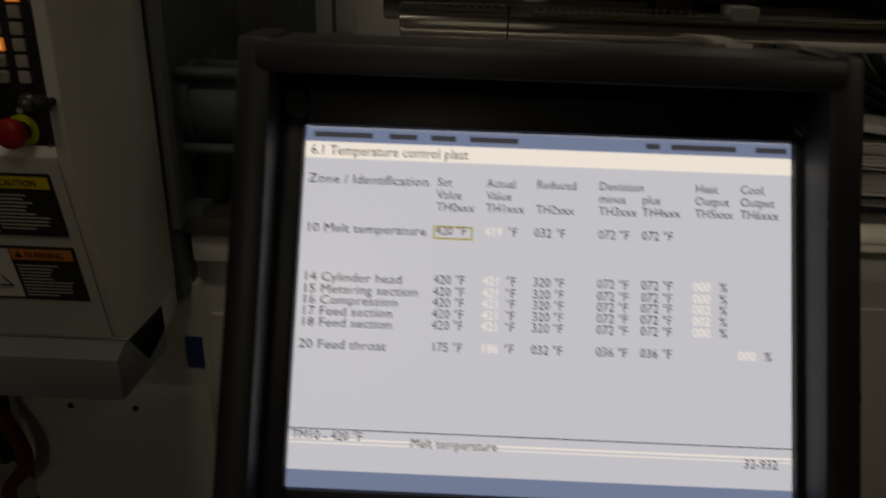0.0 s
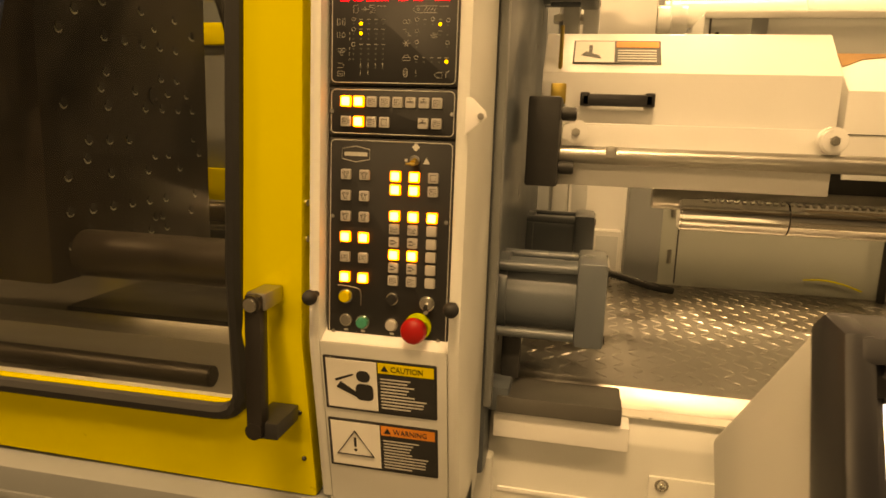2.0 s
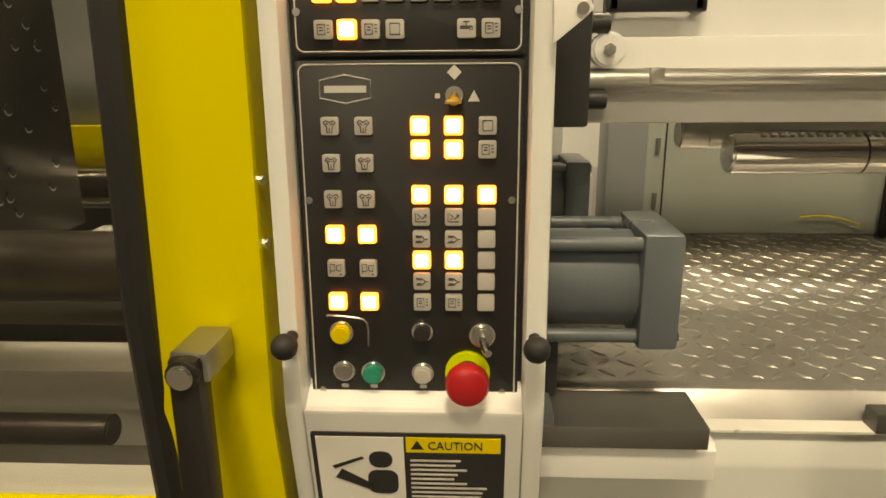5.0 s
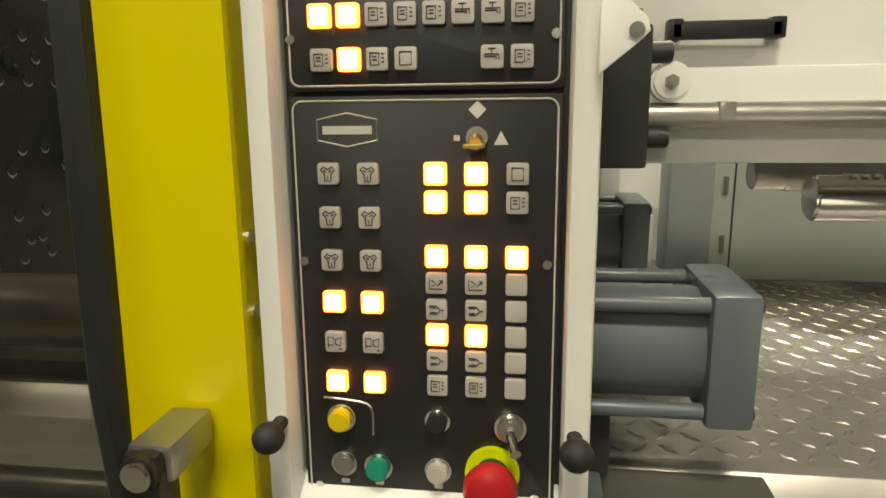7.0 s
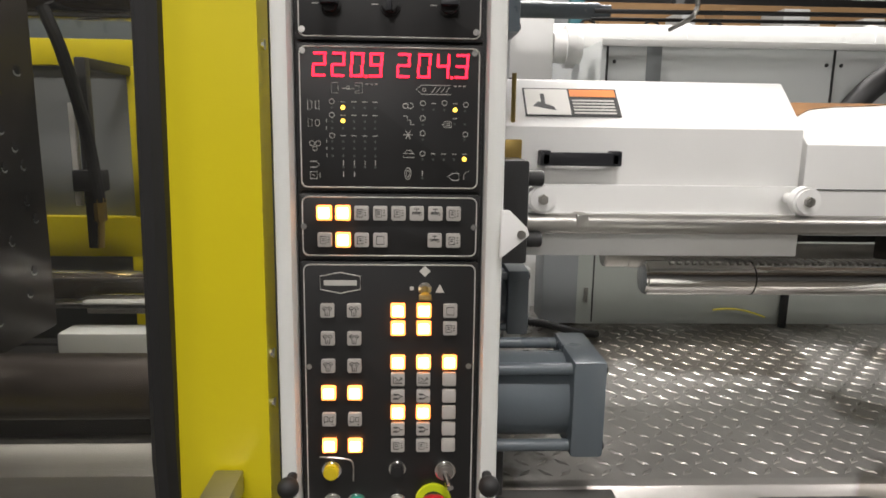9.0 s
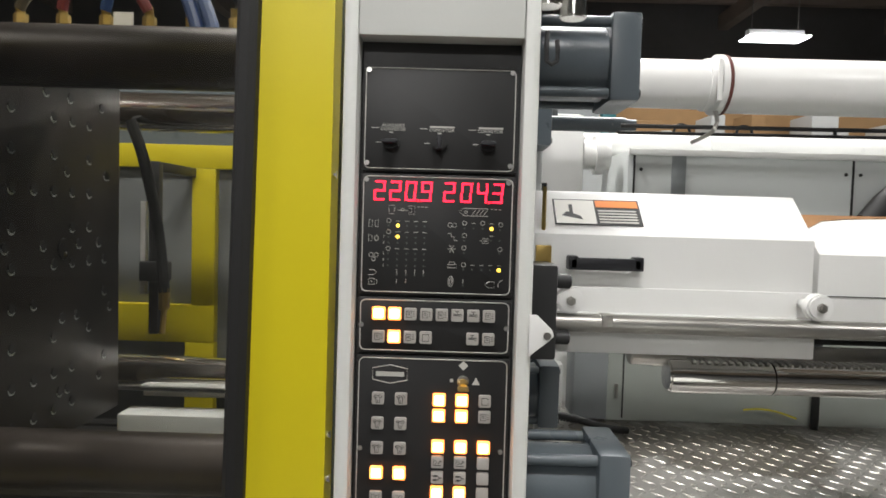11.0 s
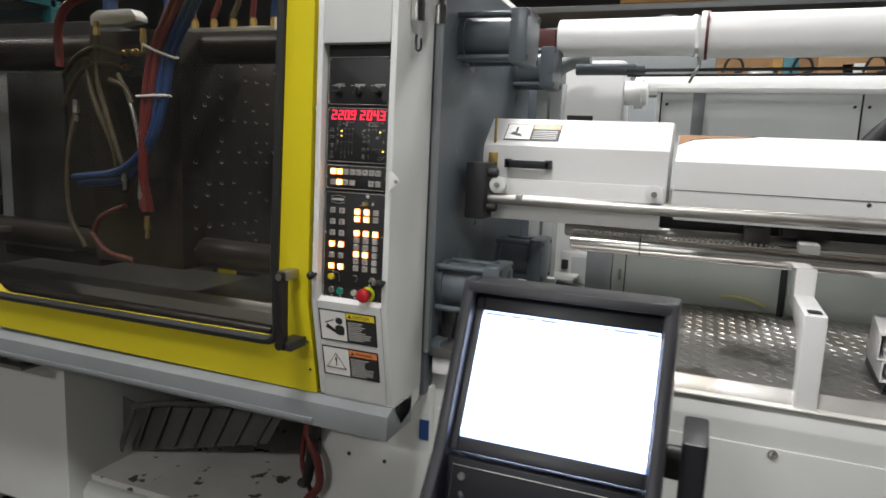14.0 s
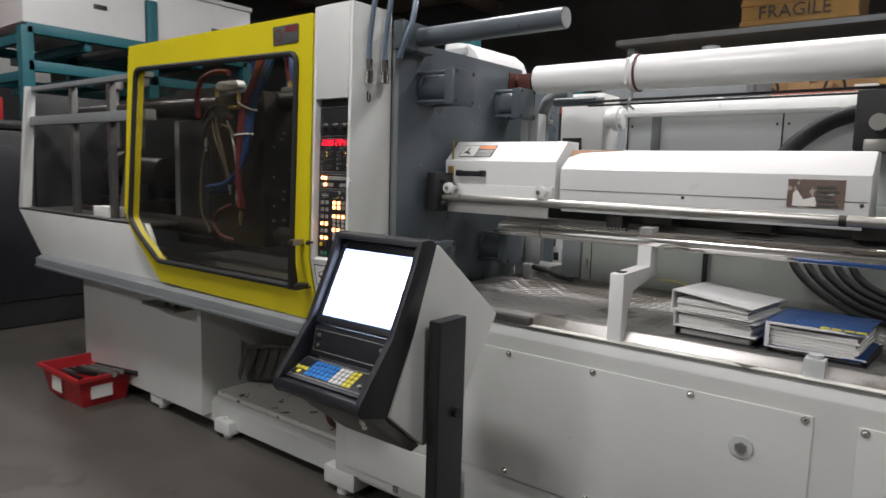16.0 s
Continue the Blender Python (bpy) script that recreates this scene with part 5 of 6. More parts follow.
# drive bay below the screen
tpart("drive_bay", prism([(0.345, 1.035), (0.325, 0.945), (0.36, 0.94), (0.38, 1.03)], TX0 + 0.02, TX1 - 0.02, bev=0.002), "housing", tm)
bayx = Matrix.Translation((0.2285, 0.334, 0.99)) @ Matrix.Rotation(-math.atan2(0.02, 0.09), 4, "X")
tpart("bay_outline", merge(tube([(-0.15, -0.001, 0.035), (0.15, -0.001, 0.035), (0.15, -0.001, -0.03), (-0.15, -0.001, -0.03)], 0.0008, 4, 0, closed=True)), "print", tm, xf=bayx)
for s in (-1, 1):
    tpart("bay_lock", merge(rod((s * 0.132, 0, 0.018), (s * 0.132, -0.006, 0.018), 0.006, 12), rod((s * 0.132, 0, -0.01), (s * 0.126, -0.008, -0.014), 0.004, 8)), "steel", tm, xf=bayx)
# keypad
KA = math.atan2(0.085, 0.04)
kx = Matrix.Translation((0.2285, 0.272, 0.922)) @ Matrix.Rotation(-KA, 4, "X")
kp = tpart("keypad", box(-0.165, 0.165, 0.0, 0.01, -0.05, 0.05, 0.002), "housing", tm, "black keypad with blue, white and yellow keys", kx)
tpart("keypad_outline", tube([(-0.155, -0.001, 0.04), (0.155, -0.001, 0.04), (0.155, -0.001, -0.036), (-0.155, -0.001, -0.036)], 0.0008, 4, 0, closed=True), "print", kp, xf=kx)
for r in range(4):
    for c in range(15):
        u, v = -0.146 + 0.0178 * c, 0.028 - 0.0165 * r
        if c >= 14 or (c < 3 and r < 2) or (c in (0, 2) and r == 3):
            continue
        m = "keyyel" if (c < 3) else ("keyblue" if c < 9 else ("keywht" if c < 12 else "keyyel"))
        if c < 3 and (c + r) % 2 == 0 and r == 2:
            m = "keyyel"
        tpart("pad_key", prism(rounded(u - 0.0068, u + 0.0068, v - 0.0068, v + 0.0068, 0.0015, 2), 0.0, -0.0022, "y", 0.0005), m, kp, xf=kx)
pdk = tpart("pad_lock", rod((0.125, 0, -0.015), (0.125, -0.008, -0.015), 0.006, 12), "steel", kp, xf=kx)
shell = [(0.512, 1.306), (0.535, 1.30), (0.858, 1.046), (0.674, 0.785), (0.480, 0.69), (0.325, 0.824), (0.425, 1.05)]
tpart("shell", prism(shell, TX0 + 0.012, TX1 - 0.004, bev=0.008), "white", tm, "white painted sheet-steel back shell")
tpart("belly_plate", prism([(0.24, 0.848), (0.31, 0.826), (0.478, 0.69), (0.44, 0.682), (0.29, 0.80)], TX0 + 0.06, TX1 - 0.02, bev=0.003), "plate", tm)
tpart("belly_latch", merge(box(0.335, 0.35, 0.275, 0.30, 0.80, 0.845, 0.002), rod((0.342, 0.29, 0.80), (0.342, 0.29, 0.785), 0.008, 10)), "chrome", tm)
tpart("pivot", rod((TX1 - 0.01, 0.53, 1.02), (0.437, 0.53, 1.02), 0.03, 20), "dark", tm)
tpart("side_knob", rod((0.474, 0.54, 0.80), (0.49, 0.54, 0.80), 0.016, 16), "rubber", tm)
ps = thing("terminal_post", "black rectangular steel post carrying the terminal", "post", (0.46, 0.53, 0))
part("post", prism(rounded(0.416, 0.456, 0.423, 0.552, 0.006, 2), 0.012, 1.09, "z", 0.004), "housing", ps)
part("base_flange", box(0.34, 0.54, 0.37, 0.63, 0.0, 0.014, 0.004), "housing", ps)
solid("red_hose", tube([(-0.645, 1.02, 0.76), (-0.64, 1.0, 0.66), (-0.60, 0.99, 0.58), (-0.60, 1.0, 0.50), (-0.66, 1.02, 0.42), (-0.72, 1.1, 0.30), (-0.74, 1.2, 0.225)], 0.013, 12), "hose_r", "dull red hose loop hanging at the bed", "hose")


# ---- binders ----
def binder(x0, x1, y0, y1, z0, th, cov, rot, label, droop=0.0, loose=True):
    cx, cy = (x0 + x1) / 2, (y0 + y1) / 2
    t = thing("ring_binder", label, "binder", (cx, cy, z0), group="ring binders")
    R_ = Matrix.Translation((cx, cy, z0)) @ Matrix.Rotation(radians(rot), 4, "Z") @ Matrix.Translation((-cx, -cy, -z0))
    part("lower_cover", box(x0, x1, y0, y1, z0, z0 + 0.004, 0.001), cov, t, xf=R_)
    up = box(x0, x1, y0, y1, z0 + th - 0.004, z0 + th, 0.001)
    for v in up.verts:
        v.co.z -= droop * (v.co.x - x0) / (x1 - x0)
    part("upper_cover", up, cov, t, xf=R_)
    sp_ = box(x0, x0 + 0.004, y0, y1, z0, z0 + th, 0.001)
    part("spine", sp_, cov, t, xf=R_)
    for k in range(6):
        part("page_block", box(x0 + 0.012 + GL.uniform(0, .006), x1 - 0.012 - GL.uniform(0, .01), y0 + 0.006 + GL.uniform(0, .006), y1 - 0.01, z0 + 0.005 + (th * 0.72 - droop * .5) * k / 6, z0 + 0.005 + (th * 0.72 - droop * .5) * (k + 0.92) / 6, 0.001), "sheets", t, xf=R_)
    return t


TZ = BZ + 0.039
binder(0.86, 1.11, 1.17, 1.45, TZ, 0.028, "bind_k", -4, "thin black binder at the bottom of the stack")
binder(0.855, 1.115, 1.165, 1.45, TZ + 0.029, 0.052, "bind_w", -5, "white ring binder full of paper in the stack", 0.006)
binder(0.85, 1.11, 1.16, 1.44, TZ + 0.082, 0.066, "bind_w", -8, "white ring binder gaping open on top of the stack", 0.026)
binder(1.14, 1.40, 1.16, 1.44, TZ, 0.016, "bind_k", -3, "flat black folder under the blue binder")
bb = binder(1.13, 1.39, 1.15, 1.43, TZ + 0.017, 0.078, "bind_b", -3, "blue ring binder with pale spine and coloured tabs")
part("tabs", merge(*[box(1.27 + .03 * k, 1.295 + .03 * k, 1.148, 1.16, TZ + 0.094, TZ + 0.099, 0) for k in range(4)]), "keyyel", bb)
part("front_edge", merge(box(1.135, 1.39, 1.146, 1.151, TZ + 0.087, TZ + 0.0945, 0.001), box(1.128, 1.14, 1.146, 1.151, TZ + 0.018, TZ + 0.0945, 0.001), box(1.135, 1.39, 1.146, 1.151, TZ + 0.018, TZ + 0.023, 0.001)), "bind_w", bb, "pale cut edge of the cover")
solid("bed_clip", merge(box(1.245, 1.30, BY + 0.02, BY + 0.07, BZ + 0.0, BZ + 0.055, 0.004), rod((1.272, BY + 0.045, BZ + 0.05), (1.272, BY + 0.045, BZ + 0.065), 0.02, 16)), "cabinet", "small pale knob on the bed edge", "clip")
solid("corner_guard", merge(box(1.44, 1.62, 1.10, 1.4, BZ + 0.038, BZ + 0.05, 0.002), box(1.44, 1.62, 1.10, 1.112, BZ + 0.03, BZ + 0.12, 0.002)), "steel", "bent steel corner guard on the tread plate", "guard")

# ---- red bin with tools ----
bn = thing("tool_bin", "red plastic bin with paper labels, filled with tools", "bin", (-2.75, 0.93, 0))
def bin_shell(x0, x1, y0, y1, h, fl):
    bm = bmesh.new()
    def ring(e, z):
        return [bm.verts.new(p) for p in ((x0 - e, y0 - e, z), (x1 + e, y0 - e, z), (x1 + e, y1 + e, z), (x0 - e, y1 + e, z))]
    rs = [ring(0, 0), ring(fl, h), ring(fl + 0.018, h), ring(fl + 0.018, h - 0.02), ring(fl + 0.014, h - 0.02), ring(fl + 0.012, h + 0.003), ring(fl - 0.004, h + 0.003), ring(-0.006, 0.006)]
    bm.faces.new(rs[0][::-1]), bm.faces.new(rs[-1])
    for a, b in zip(rs, rs[1:]):
        for k in range(4):
            bm.faces.new((a[k], a[(k + 1) % 4], b[(k + 1) % 4], b[k]))
    bmesh.ops.recalc_face_normals(bm, faces=bm.faces[:])
    return bm
part("tub", bin_shell(-3.05, -2.57, 0.76, 1.02, 0.19, 0.035), "redbin", bn)
part("label", box(-2.93, -2.80, 0.727, 0.735, 0.05, 0.14, 0, ), "paper", bn)
part("label", box(-2.553, -2.545, 0.80, 0.93, 0.05, 0.13, 0), "paper", bn)
for k in range(9):
    a = GL.uniform(-0.2, 0.2)
    solid("hand_tool", rod((-2.98 + 0.03 * k, 0.80 + 0.015 * k, 0.14 + 0.008 * k), (-2.6 + 0.02 * k, 0.82 + 0.02 * k + a * 0.3, 0.18 + 0.01 * (k % 4)), 0.011 + 0.003 * (k % 3), 10), "steel" if k % 2 else "oily", "dark steel hand tool lying in the red bin", "tool", group="tools in the bin")

# ---- wire tray under the clamp ----
TRX = -0.24
tr = thing("steel_tray", "grey steel tray leaning on edge on the base plate", "tray", (-1.5, 1.3, 0.215))
part("sheet", prism([(-1.86 + TRX, 0.32), (-1.50 + TRX, 0.22), (-1.42 + TRX, 0.46), (-1.76 + TRX, 0.56)], 1.30, 1.306, "y", 0.001), "plate", tr)
part("rim", tube([(-1.50 + TRX, 1.29, 0.22), (-1.42 + TRX, 1.29, 0.42), (-1.38 + TRX, 1.30, 0.46), (-1.05 + TRX, 1.33, 0.52), (-0.72 + TRX, 1.36, 0.56)], 0.012, 10), "plate", tr)
part("floor_sheet", prism([(-1.50 + TRX, 0.22), (-0.80 + TRX, 0.40), (-0.72 + TRX, 0.55), (-1.38 + TRX, 0.44)], 1.34, 1.346, "y", 0.001), "plate", tr)
for k in range(7):
    part("strut", rod((TRX - 1.45 + 0.1 * k, 1.33, 0.24 + 0.025 * k), (TRX - 1.36 + 0.1 * k, 1.33, 0.45 + 0.016 * k), 0.006, 8), "plate", tr)
solid("dark_hose", tube([(-0.42, 0.93, 0.80), (-0.50, 0.92, 0.77), (-0.58, 0.95, 0.745), (-0.62, 1.0, 0.66), (-0.65, 1.03, 0.56), (-0.69, 1.07, 0.46), (-0.76, 1.15, 0.40)], 0.016, 10), "rubber", "thick black hose under the column", "hose")
solid("thin_red_hose", tube([(-0.72, 1.15, 0.72), (-0.74, 1.12, 0.5), (-0.70, 1.15, 0.34), (-0.66, 1.2, 0.24)], 0.008, 8), "hose_r", "thin red hose hanging to the base plate", "hose")

# ---- guard left of the door ----
gd2 = thing("rear_guard", "white steel guard housing with open window bays", "machine guard", (-2.9, 1.0, 0.8))
part("lower_panel", prism([(-3.75, 1.16), (-3.36, 0.84), (-1.75, 0.84), (-1.98, 1.17)], 0.87, 0.90, "y", 0.004), "white", gd2)
part("sill", box(-3.75, -2.04, 0.87, 1.6, 1.15, 1.17, 0.004), "plate", gd2)
part("end_post", prism([(-3.75, 1.16), (-3.68, 1.16), (-3.52, 2.0), (-3.56, 2.0)], 0.87, 0.93, "y", 0.003), "white", gd2)
part("cross_bar", box(-3.6, -2.0, 0.9, 0.96, 1.74, 1.80, 0.004), "grey_lt", gd2)
part("top_bar", box(-3.56, -2.0, 0.9, 0.95, 1.97, 2.0, 0.003), "grey_lt", gd2)
for x in (-2.95, -2.45):
    part("upright", box(x - 0.02, x + 0.02, 0.91, 0.95, 1.17, 1.98, 0.003), "plate", gd2)
# Added black sheets close the bays so the inside reads as shade
part("end_shade", box(-3.70, -3.66, 0.96, 1.6, 1.15, 1.97, 0.004), "dark", gd2)
part("back_shade", box(-3.66, -2.0, 1.55, 1.6, 1.15, 1.97, 0.004), "dark", gd2)
ct = thing("toggle_mechanism", "dull steel toggle mechanism behind the guard", "mechanism", (-2.9, 1.4, 1.17))
part("hub", merge(rod((-3.2, 1.3, 1.45), (-2.5, 1.3, 1.45), 0.09, 24), rod((-3.1, 1.3, 1.45), (-2.95, 1.3, 1.45), 0.13, 24), box(-3.3, -2.4, 1.25, 1.5, 1.171, 1.26, 0.006), box(-2.95, -2.75, 1.3, 1.4, 1.25, 1.45, 0.01)), "oily", ct)
part("lever", rod((-2.8, 1.15, 1.2), (-2.55, 1.1, 1.7), 0.02, 12), "steel", ct)
solid("small_box", box(-2.66, -2.46, 0.9, 1.0, 1.171, 1.235, 0.006), "sheets", "small cream box on the guard sill", "box")
for x in (-2.95, -2.62):
    solid("beacon", merge(rod((x, 1.2, 1.98), (x, 1.2, 2.06), 0.05, 20, bev=0.006), rod((x, 1.2, 1.60), (x, 1.2, 1.98), 0.02, 10)), "steel", "round steel cap on top of the guard", "cap", group="guard caps")

# ---- mould space behind the door ----
mp = thing("moving_platen", "oily dark steel platen drilled with rows of bolt holes", "platen", (-1.15, 1.35, 0.9))
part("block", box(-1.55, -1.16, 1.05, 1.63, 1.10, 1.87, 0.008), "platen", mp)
part("rib", box(-1.75, -1.55, 1.12, 1.7, 1.2, 1.8, 0.01), "oily", mp)
hole_at = [(1.11 + 0.064 * c, 1.17 + 0.073 * r) for r in range(9) for c in range(8) if GL.random() < 0.72]
hole_at += [(1.15 + GL.uniform(0, 0.5), 1.2 + 0.15 * r) for r in range(5) for c in range(4)]
# Pale discs set a little low paint the glint on each hole's chamfer
part("hole_glints", merge(*[rod((-1.1605, y, z - 0.0035), (-1.1588, y, z - 0.0035), 0.0098, 12) for y, z in hole_at]), "cabinet", mp, "painted glints on the chamfers of the holes")
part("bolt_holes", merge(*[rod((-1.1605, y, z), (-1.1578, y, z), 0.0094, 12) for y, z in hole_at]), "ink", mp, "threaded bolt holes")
part("centre_bore", merge(rod((-1.161, 1.40, 1.49), (-1.156, 1.40, 1.49), 0.022, 20), ball((-1.157, 1.40, 1.478), 0.007, 8)), "oily", mp)
for y, z, r in ((1.18, 1.83, 0.052), (1.80, 1.83, 0.05), (1.15, 1.15, 0.05), (1.72, 1.16, 0.045)):
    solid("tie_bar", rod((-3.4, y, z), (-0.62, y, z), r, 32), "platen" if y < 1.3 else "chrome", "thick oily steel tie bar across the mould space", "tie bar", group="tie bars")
solid("inner_sill", prism([(0.905, 0.872), (0.905, 0.935), (0.94, 0.948), (0.988, 0.945), (0.988, 0.872)], -2.0, -0.624, bev=0.004), "white_bright", "pale painted inner sill under the door", "sill")
solid("lower_bar", rod((-3.2, 1.1, 0.925), (-0.84, 1.1, 0.925), 0.022, 20, bev=0.003), "oily", "oily black round bar above the sill", "bar")
solid("slide_way", merge(box(-3.2, -0.62, 1.26, 1.38, 0.76, 0.937, 0.005), box(-3.2, -0.62, 1.38, 1.46, 0.76, 0.90, 0.005)), "bright", "bright steel slideway under the mould", "slideway")
solid("slide_way", box(-3.2, -0.62, 1.48, 1.6, 0.80, 0.825, 0.005), "bright", "bright steel slideway further back", "slideway")
solid("slide_way", box(-1.158, -0.62, 1.615, 1.69, 1.03, 1.084, 0.005), "cabinet", "short pale slideway below the tie bar", "slideway")
solid("slide_way", box(-1.2, -0.62, 1.84, 1.9, 1.065, 1.1, 0.005), "bright", "short steel ledge at the platen", "slideway")
solid("drip_pan", box(-3.2, -0.62, 0.99, 2.3, 0.785, 0.80, 0.004), "plate", "oily grey drip pan under the tie bars", "drip pan")
hs = thing("fitting_hose", "black hose with a brass end fitting hanging by the platen", "hose", (-1.117, 1.78, 1.4))
part("hose", tube([(-1.19, 1.74, 1.80), (-1.16, 1.75, 1.70), (-1.13, 1.77, 1.52), (-1.117, 1.78, 1.36)], 0.014, 10), "rubber", hs)
part("fitting", merge(rod((-1.117, 1.78, 1.37), (-1.117, 1.78, 1.315), 0.014, 6), rod((-1.117, 1.78, 1.315), (-1.122, 1.78, 1.25), 0.008, 8)), "brass", hs, "brass fitting")
lk = thing("door_linkage", "dark hanging lever with a pale strip behind the platen", "lever", (-1.26, 2.05, 1.2))
part("lever", merge(box(-1.275, -1.245, 2.03, 2.06, 1.2, 1.72, 0.005), box(-1.30, -1.22, 2.02, 2.07, 1.36, 1.42, 0.006), box(-1.275, -1.245, 2.06, 2.33, 1.69, 1.72, 0.004)), "dark", lk)
part("strip", box(-1.30, -1.285, 2.03, 2.05, 1.32, 1.60, 0.002), "white_bright", lk)
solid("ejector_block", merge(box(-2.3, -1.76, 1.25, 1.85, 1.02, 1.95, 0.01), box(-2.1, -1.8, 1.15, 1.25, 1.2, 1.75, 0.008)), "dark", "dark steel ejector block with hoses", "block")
rd = thing("rear_door", "yellow rear safety door frame with a grey pane", "machine door", (-1.36, 2.34, 0))
for d in ((-2.1, -1.18, 1.12, 1.25), (-2.1, -0.62, 1.72, 1.80), (-1.26, -1.18, 1.25, 1.72), (-2.1, -1.98, 1.25, 1.72), (-2.1, -2.0, 0.0, 1.12), (-1.28, -1.18, 0.0, 1.12)):
    part("frame_bar", box(d[0], d[1], 2.32, 2.36, d[2], d[3], 0.003), "yellow", rd)
part("rear_pane", box(-1.98, -0.62, 2.362, 2.37, 1.06, 1.72, 0.001), "grey_lt", rd)
solid("rear_cover", box(-2.2, -0.3, 2.40, 2.44, 0.0, 2.0, 0.004), "grey", "grey sheet cover behind the rear door", "machine cover")
rng = random.Random(9)


def hose(pts, r, m, label):
    return solid("mould_hose", tube(pts, r, 10), m, label, "hose", group="mould hoses")


def hose_end(x, y, z, m="brass"):
    """Hexagon coupling with a nipple at the end of a hanging hose."""
    solid("hose_coupling", merge(rod((x, y, z), (x, y, z - 0.022), 0.0105, 6), rod((x, y, z - 0.022), (x, y, z - 0.05), 0.0065, 10), rod((x, y, z + 0.02), (x, y, z), 0.009, 10)), m, "small brass coupling on a hose end" if m == "brass" else "small steel coupling on a hose end", "coupling", group="hose couplings")


for k in range(2):
    o = 0.024 * k
    hose([(-0.985 + o, 0.99, 2.12), (-1.02 + o, 0.96, 1.96), (-1.105 + o, 0.935, 1.78), (-1.135 + o, 0.93, 1.65), (-1.17 + o * 0.6, 0.93, 1.53), (-1.31, 0.95 + o, 1.425 - o), (-1.58, 1.0 + o, 1.385 - o)], 0.0125, "hose_b", "blue water hose hanging in the mould space")
for k in range(2):
    o = 0.024 * k
    hose([(-1.05 + o, 0.98, 2.12), (-1.08 + o, 0.955, 1.96), (-1.15 + o, 0.925, 1.78), (-1.18 + o, 0.925, 1.65), (-1.20 + o * 0.5, 0.93, 1.52), (-1.215 + o * 0.3, 0.94, 1.40), (-1.21, 0.94 + o, 1.30)], 0.0125, "hose_r", "red water hose hanging in the mould space")
hose([(-1.27, 0.93, 1.945), (-1.38, 0.93, 1.955), (-1.49, 0.93, 1.93), (-1.54, 0.93, 1.86), (-1.54, 0.93, 1.74)], 0.014, "hose_r", "red hose arching over the mould")
hose([(-1.315, 0.95, 1.72), (-1.27, 0.94, 1.66), (-1.235, 0.935, 1.58), (-1.215, 0.935, 1.47), (-1.218, 0.935, 1.37)], 0.007, "steel", "thin braided steel hose")
for pts, m in (([(-1.30, 0.96, 1.775), (-1.40, 0.95, 1.80), (-1.50, 0.96, 1.775), (-1.60, 0.99, 1.72)], "hose_t"), ([(-1.31, 0.96, 1.745), (-1.42, 0.95, 1.75), (-1.52, 0.97, 1.71), (-1.62, 1.0, 1.62)], "hose_t"),
               ([(-1.40, 0.95, 1.84), (-1.395, 0.945, 1.70), (-1.35, 0.95, 1.55), (-1.31, 0.96, 1.42)], "hose_t"), ([(-1.46, 0.96, 1.76), (-1.42, 0.95, 1.64), (-1.37, 0.97, 1.5), (-1.36, 0.98, 1.4)], "hose_t"),
               ([(-1.34, 0.94, 1.70), (-1.28, 0.94, 1.68), (-1.25, 0.94, 1.63)], "hose_t"), ([(-1.50, 0.95, 1.60), (-1.545, 0.95, 1.45), (-1.545, 0.95, 1.27), (-1.49, 0.96, 1.16)], "hose_t"),
               ([(-1.31, 0.96, 1.31), (-1.40, 0.95, 1.27), (-1.45, 0.96, 1.21), (-1.42, 0.96, 1.16)], "rust"), ([(-1.45, 0.95, 1.21), (-1.38, 0.95, 1.155), (-1.28, 0.96, 1.135)], "rust")):
    hose(pts, 0.0085, m, "thin oily hose in the mould space")
for x, y, z, m in ((-1.218, 0.935, 1.36, "steel"), (-1.205, 0.945, 1.265, "brass"), (-1.19, 0.93, 1.83, "brass"), (-1.50, 0.95, 1.62, "steel"), (-1.40, 0.95, 1.86, "brass"), (-1.31, 0.96, 1.41, "steel")):
    hose_end(x, y, z, m)
blk = thing("mould_block", "black steel connection block with brass hose nipples", "block", (-1.26, 1.0, 1.76))
part("body", box(-1.32, -1.22, 0.97, 1.05, 1.715, 1.81, 0.006), "dark", blk)
for x, z in ((-1.29, 1.785), (-1.25, 1.785), (-1.29, 1.74)):
    part("nipple", merge(rod((x, 0.972, z), (x, 0.955, z), 0.012, 6), rod((x, 0.957, z), (x, 0.94, z), 0.006, 10)), "brass", blk)
solid("cable_duct", prism([(-1.46, 1.875), (-1.46, 1.905), (-1.43, 1.92), (-1.29, 1.92), (-1.27, 1.90), (-1.27, 1.885), (-1.33, 1.875)], 0.98, 1.03, "y", 0.004), "cabinet", "short white cable duct above the mould", "duct")
for x, z, tilt in ((-1.125, 1.783, -0.018), (-1.155, 1.652, 0.002)):
    solid("hose_clip", tube([(x - 0.05, 0.915, z - tilt), (x, 0.907, z), (x + 0.052, 0.915, z + tilt), (x + 0.05, 0.948, z + tilt), (x, 0.958, z), (x - 0.048, 0.945, z - tilt)], 0.004, 8, 3, closed=False), "paper", "white strap tying the hoses together", "clip", group="hose clips")
solid("inner_guard", box(-2.2, -1.84, 1.18, 1.21, 1.08, 1.76, 0.006), "grey_lt", "pale grey sheet guard beside the mould", "guard")

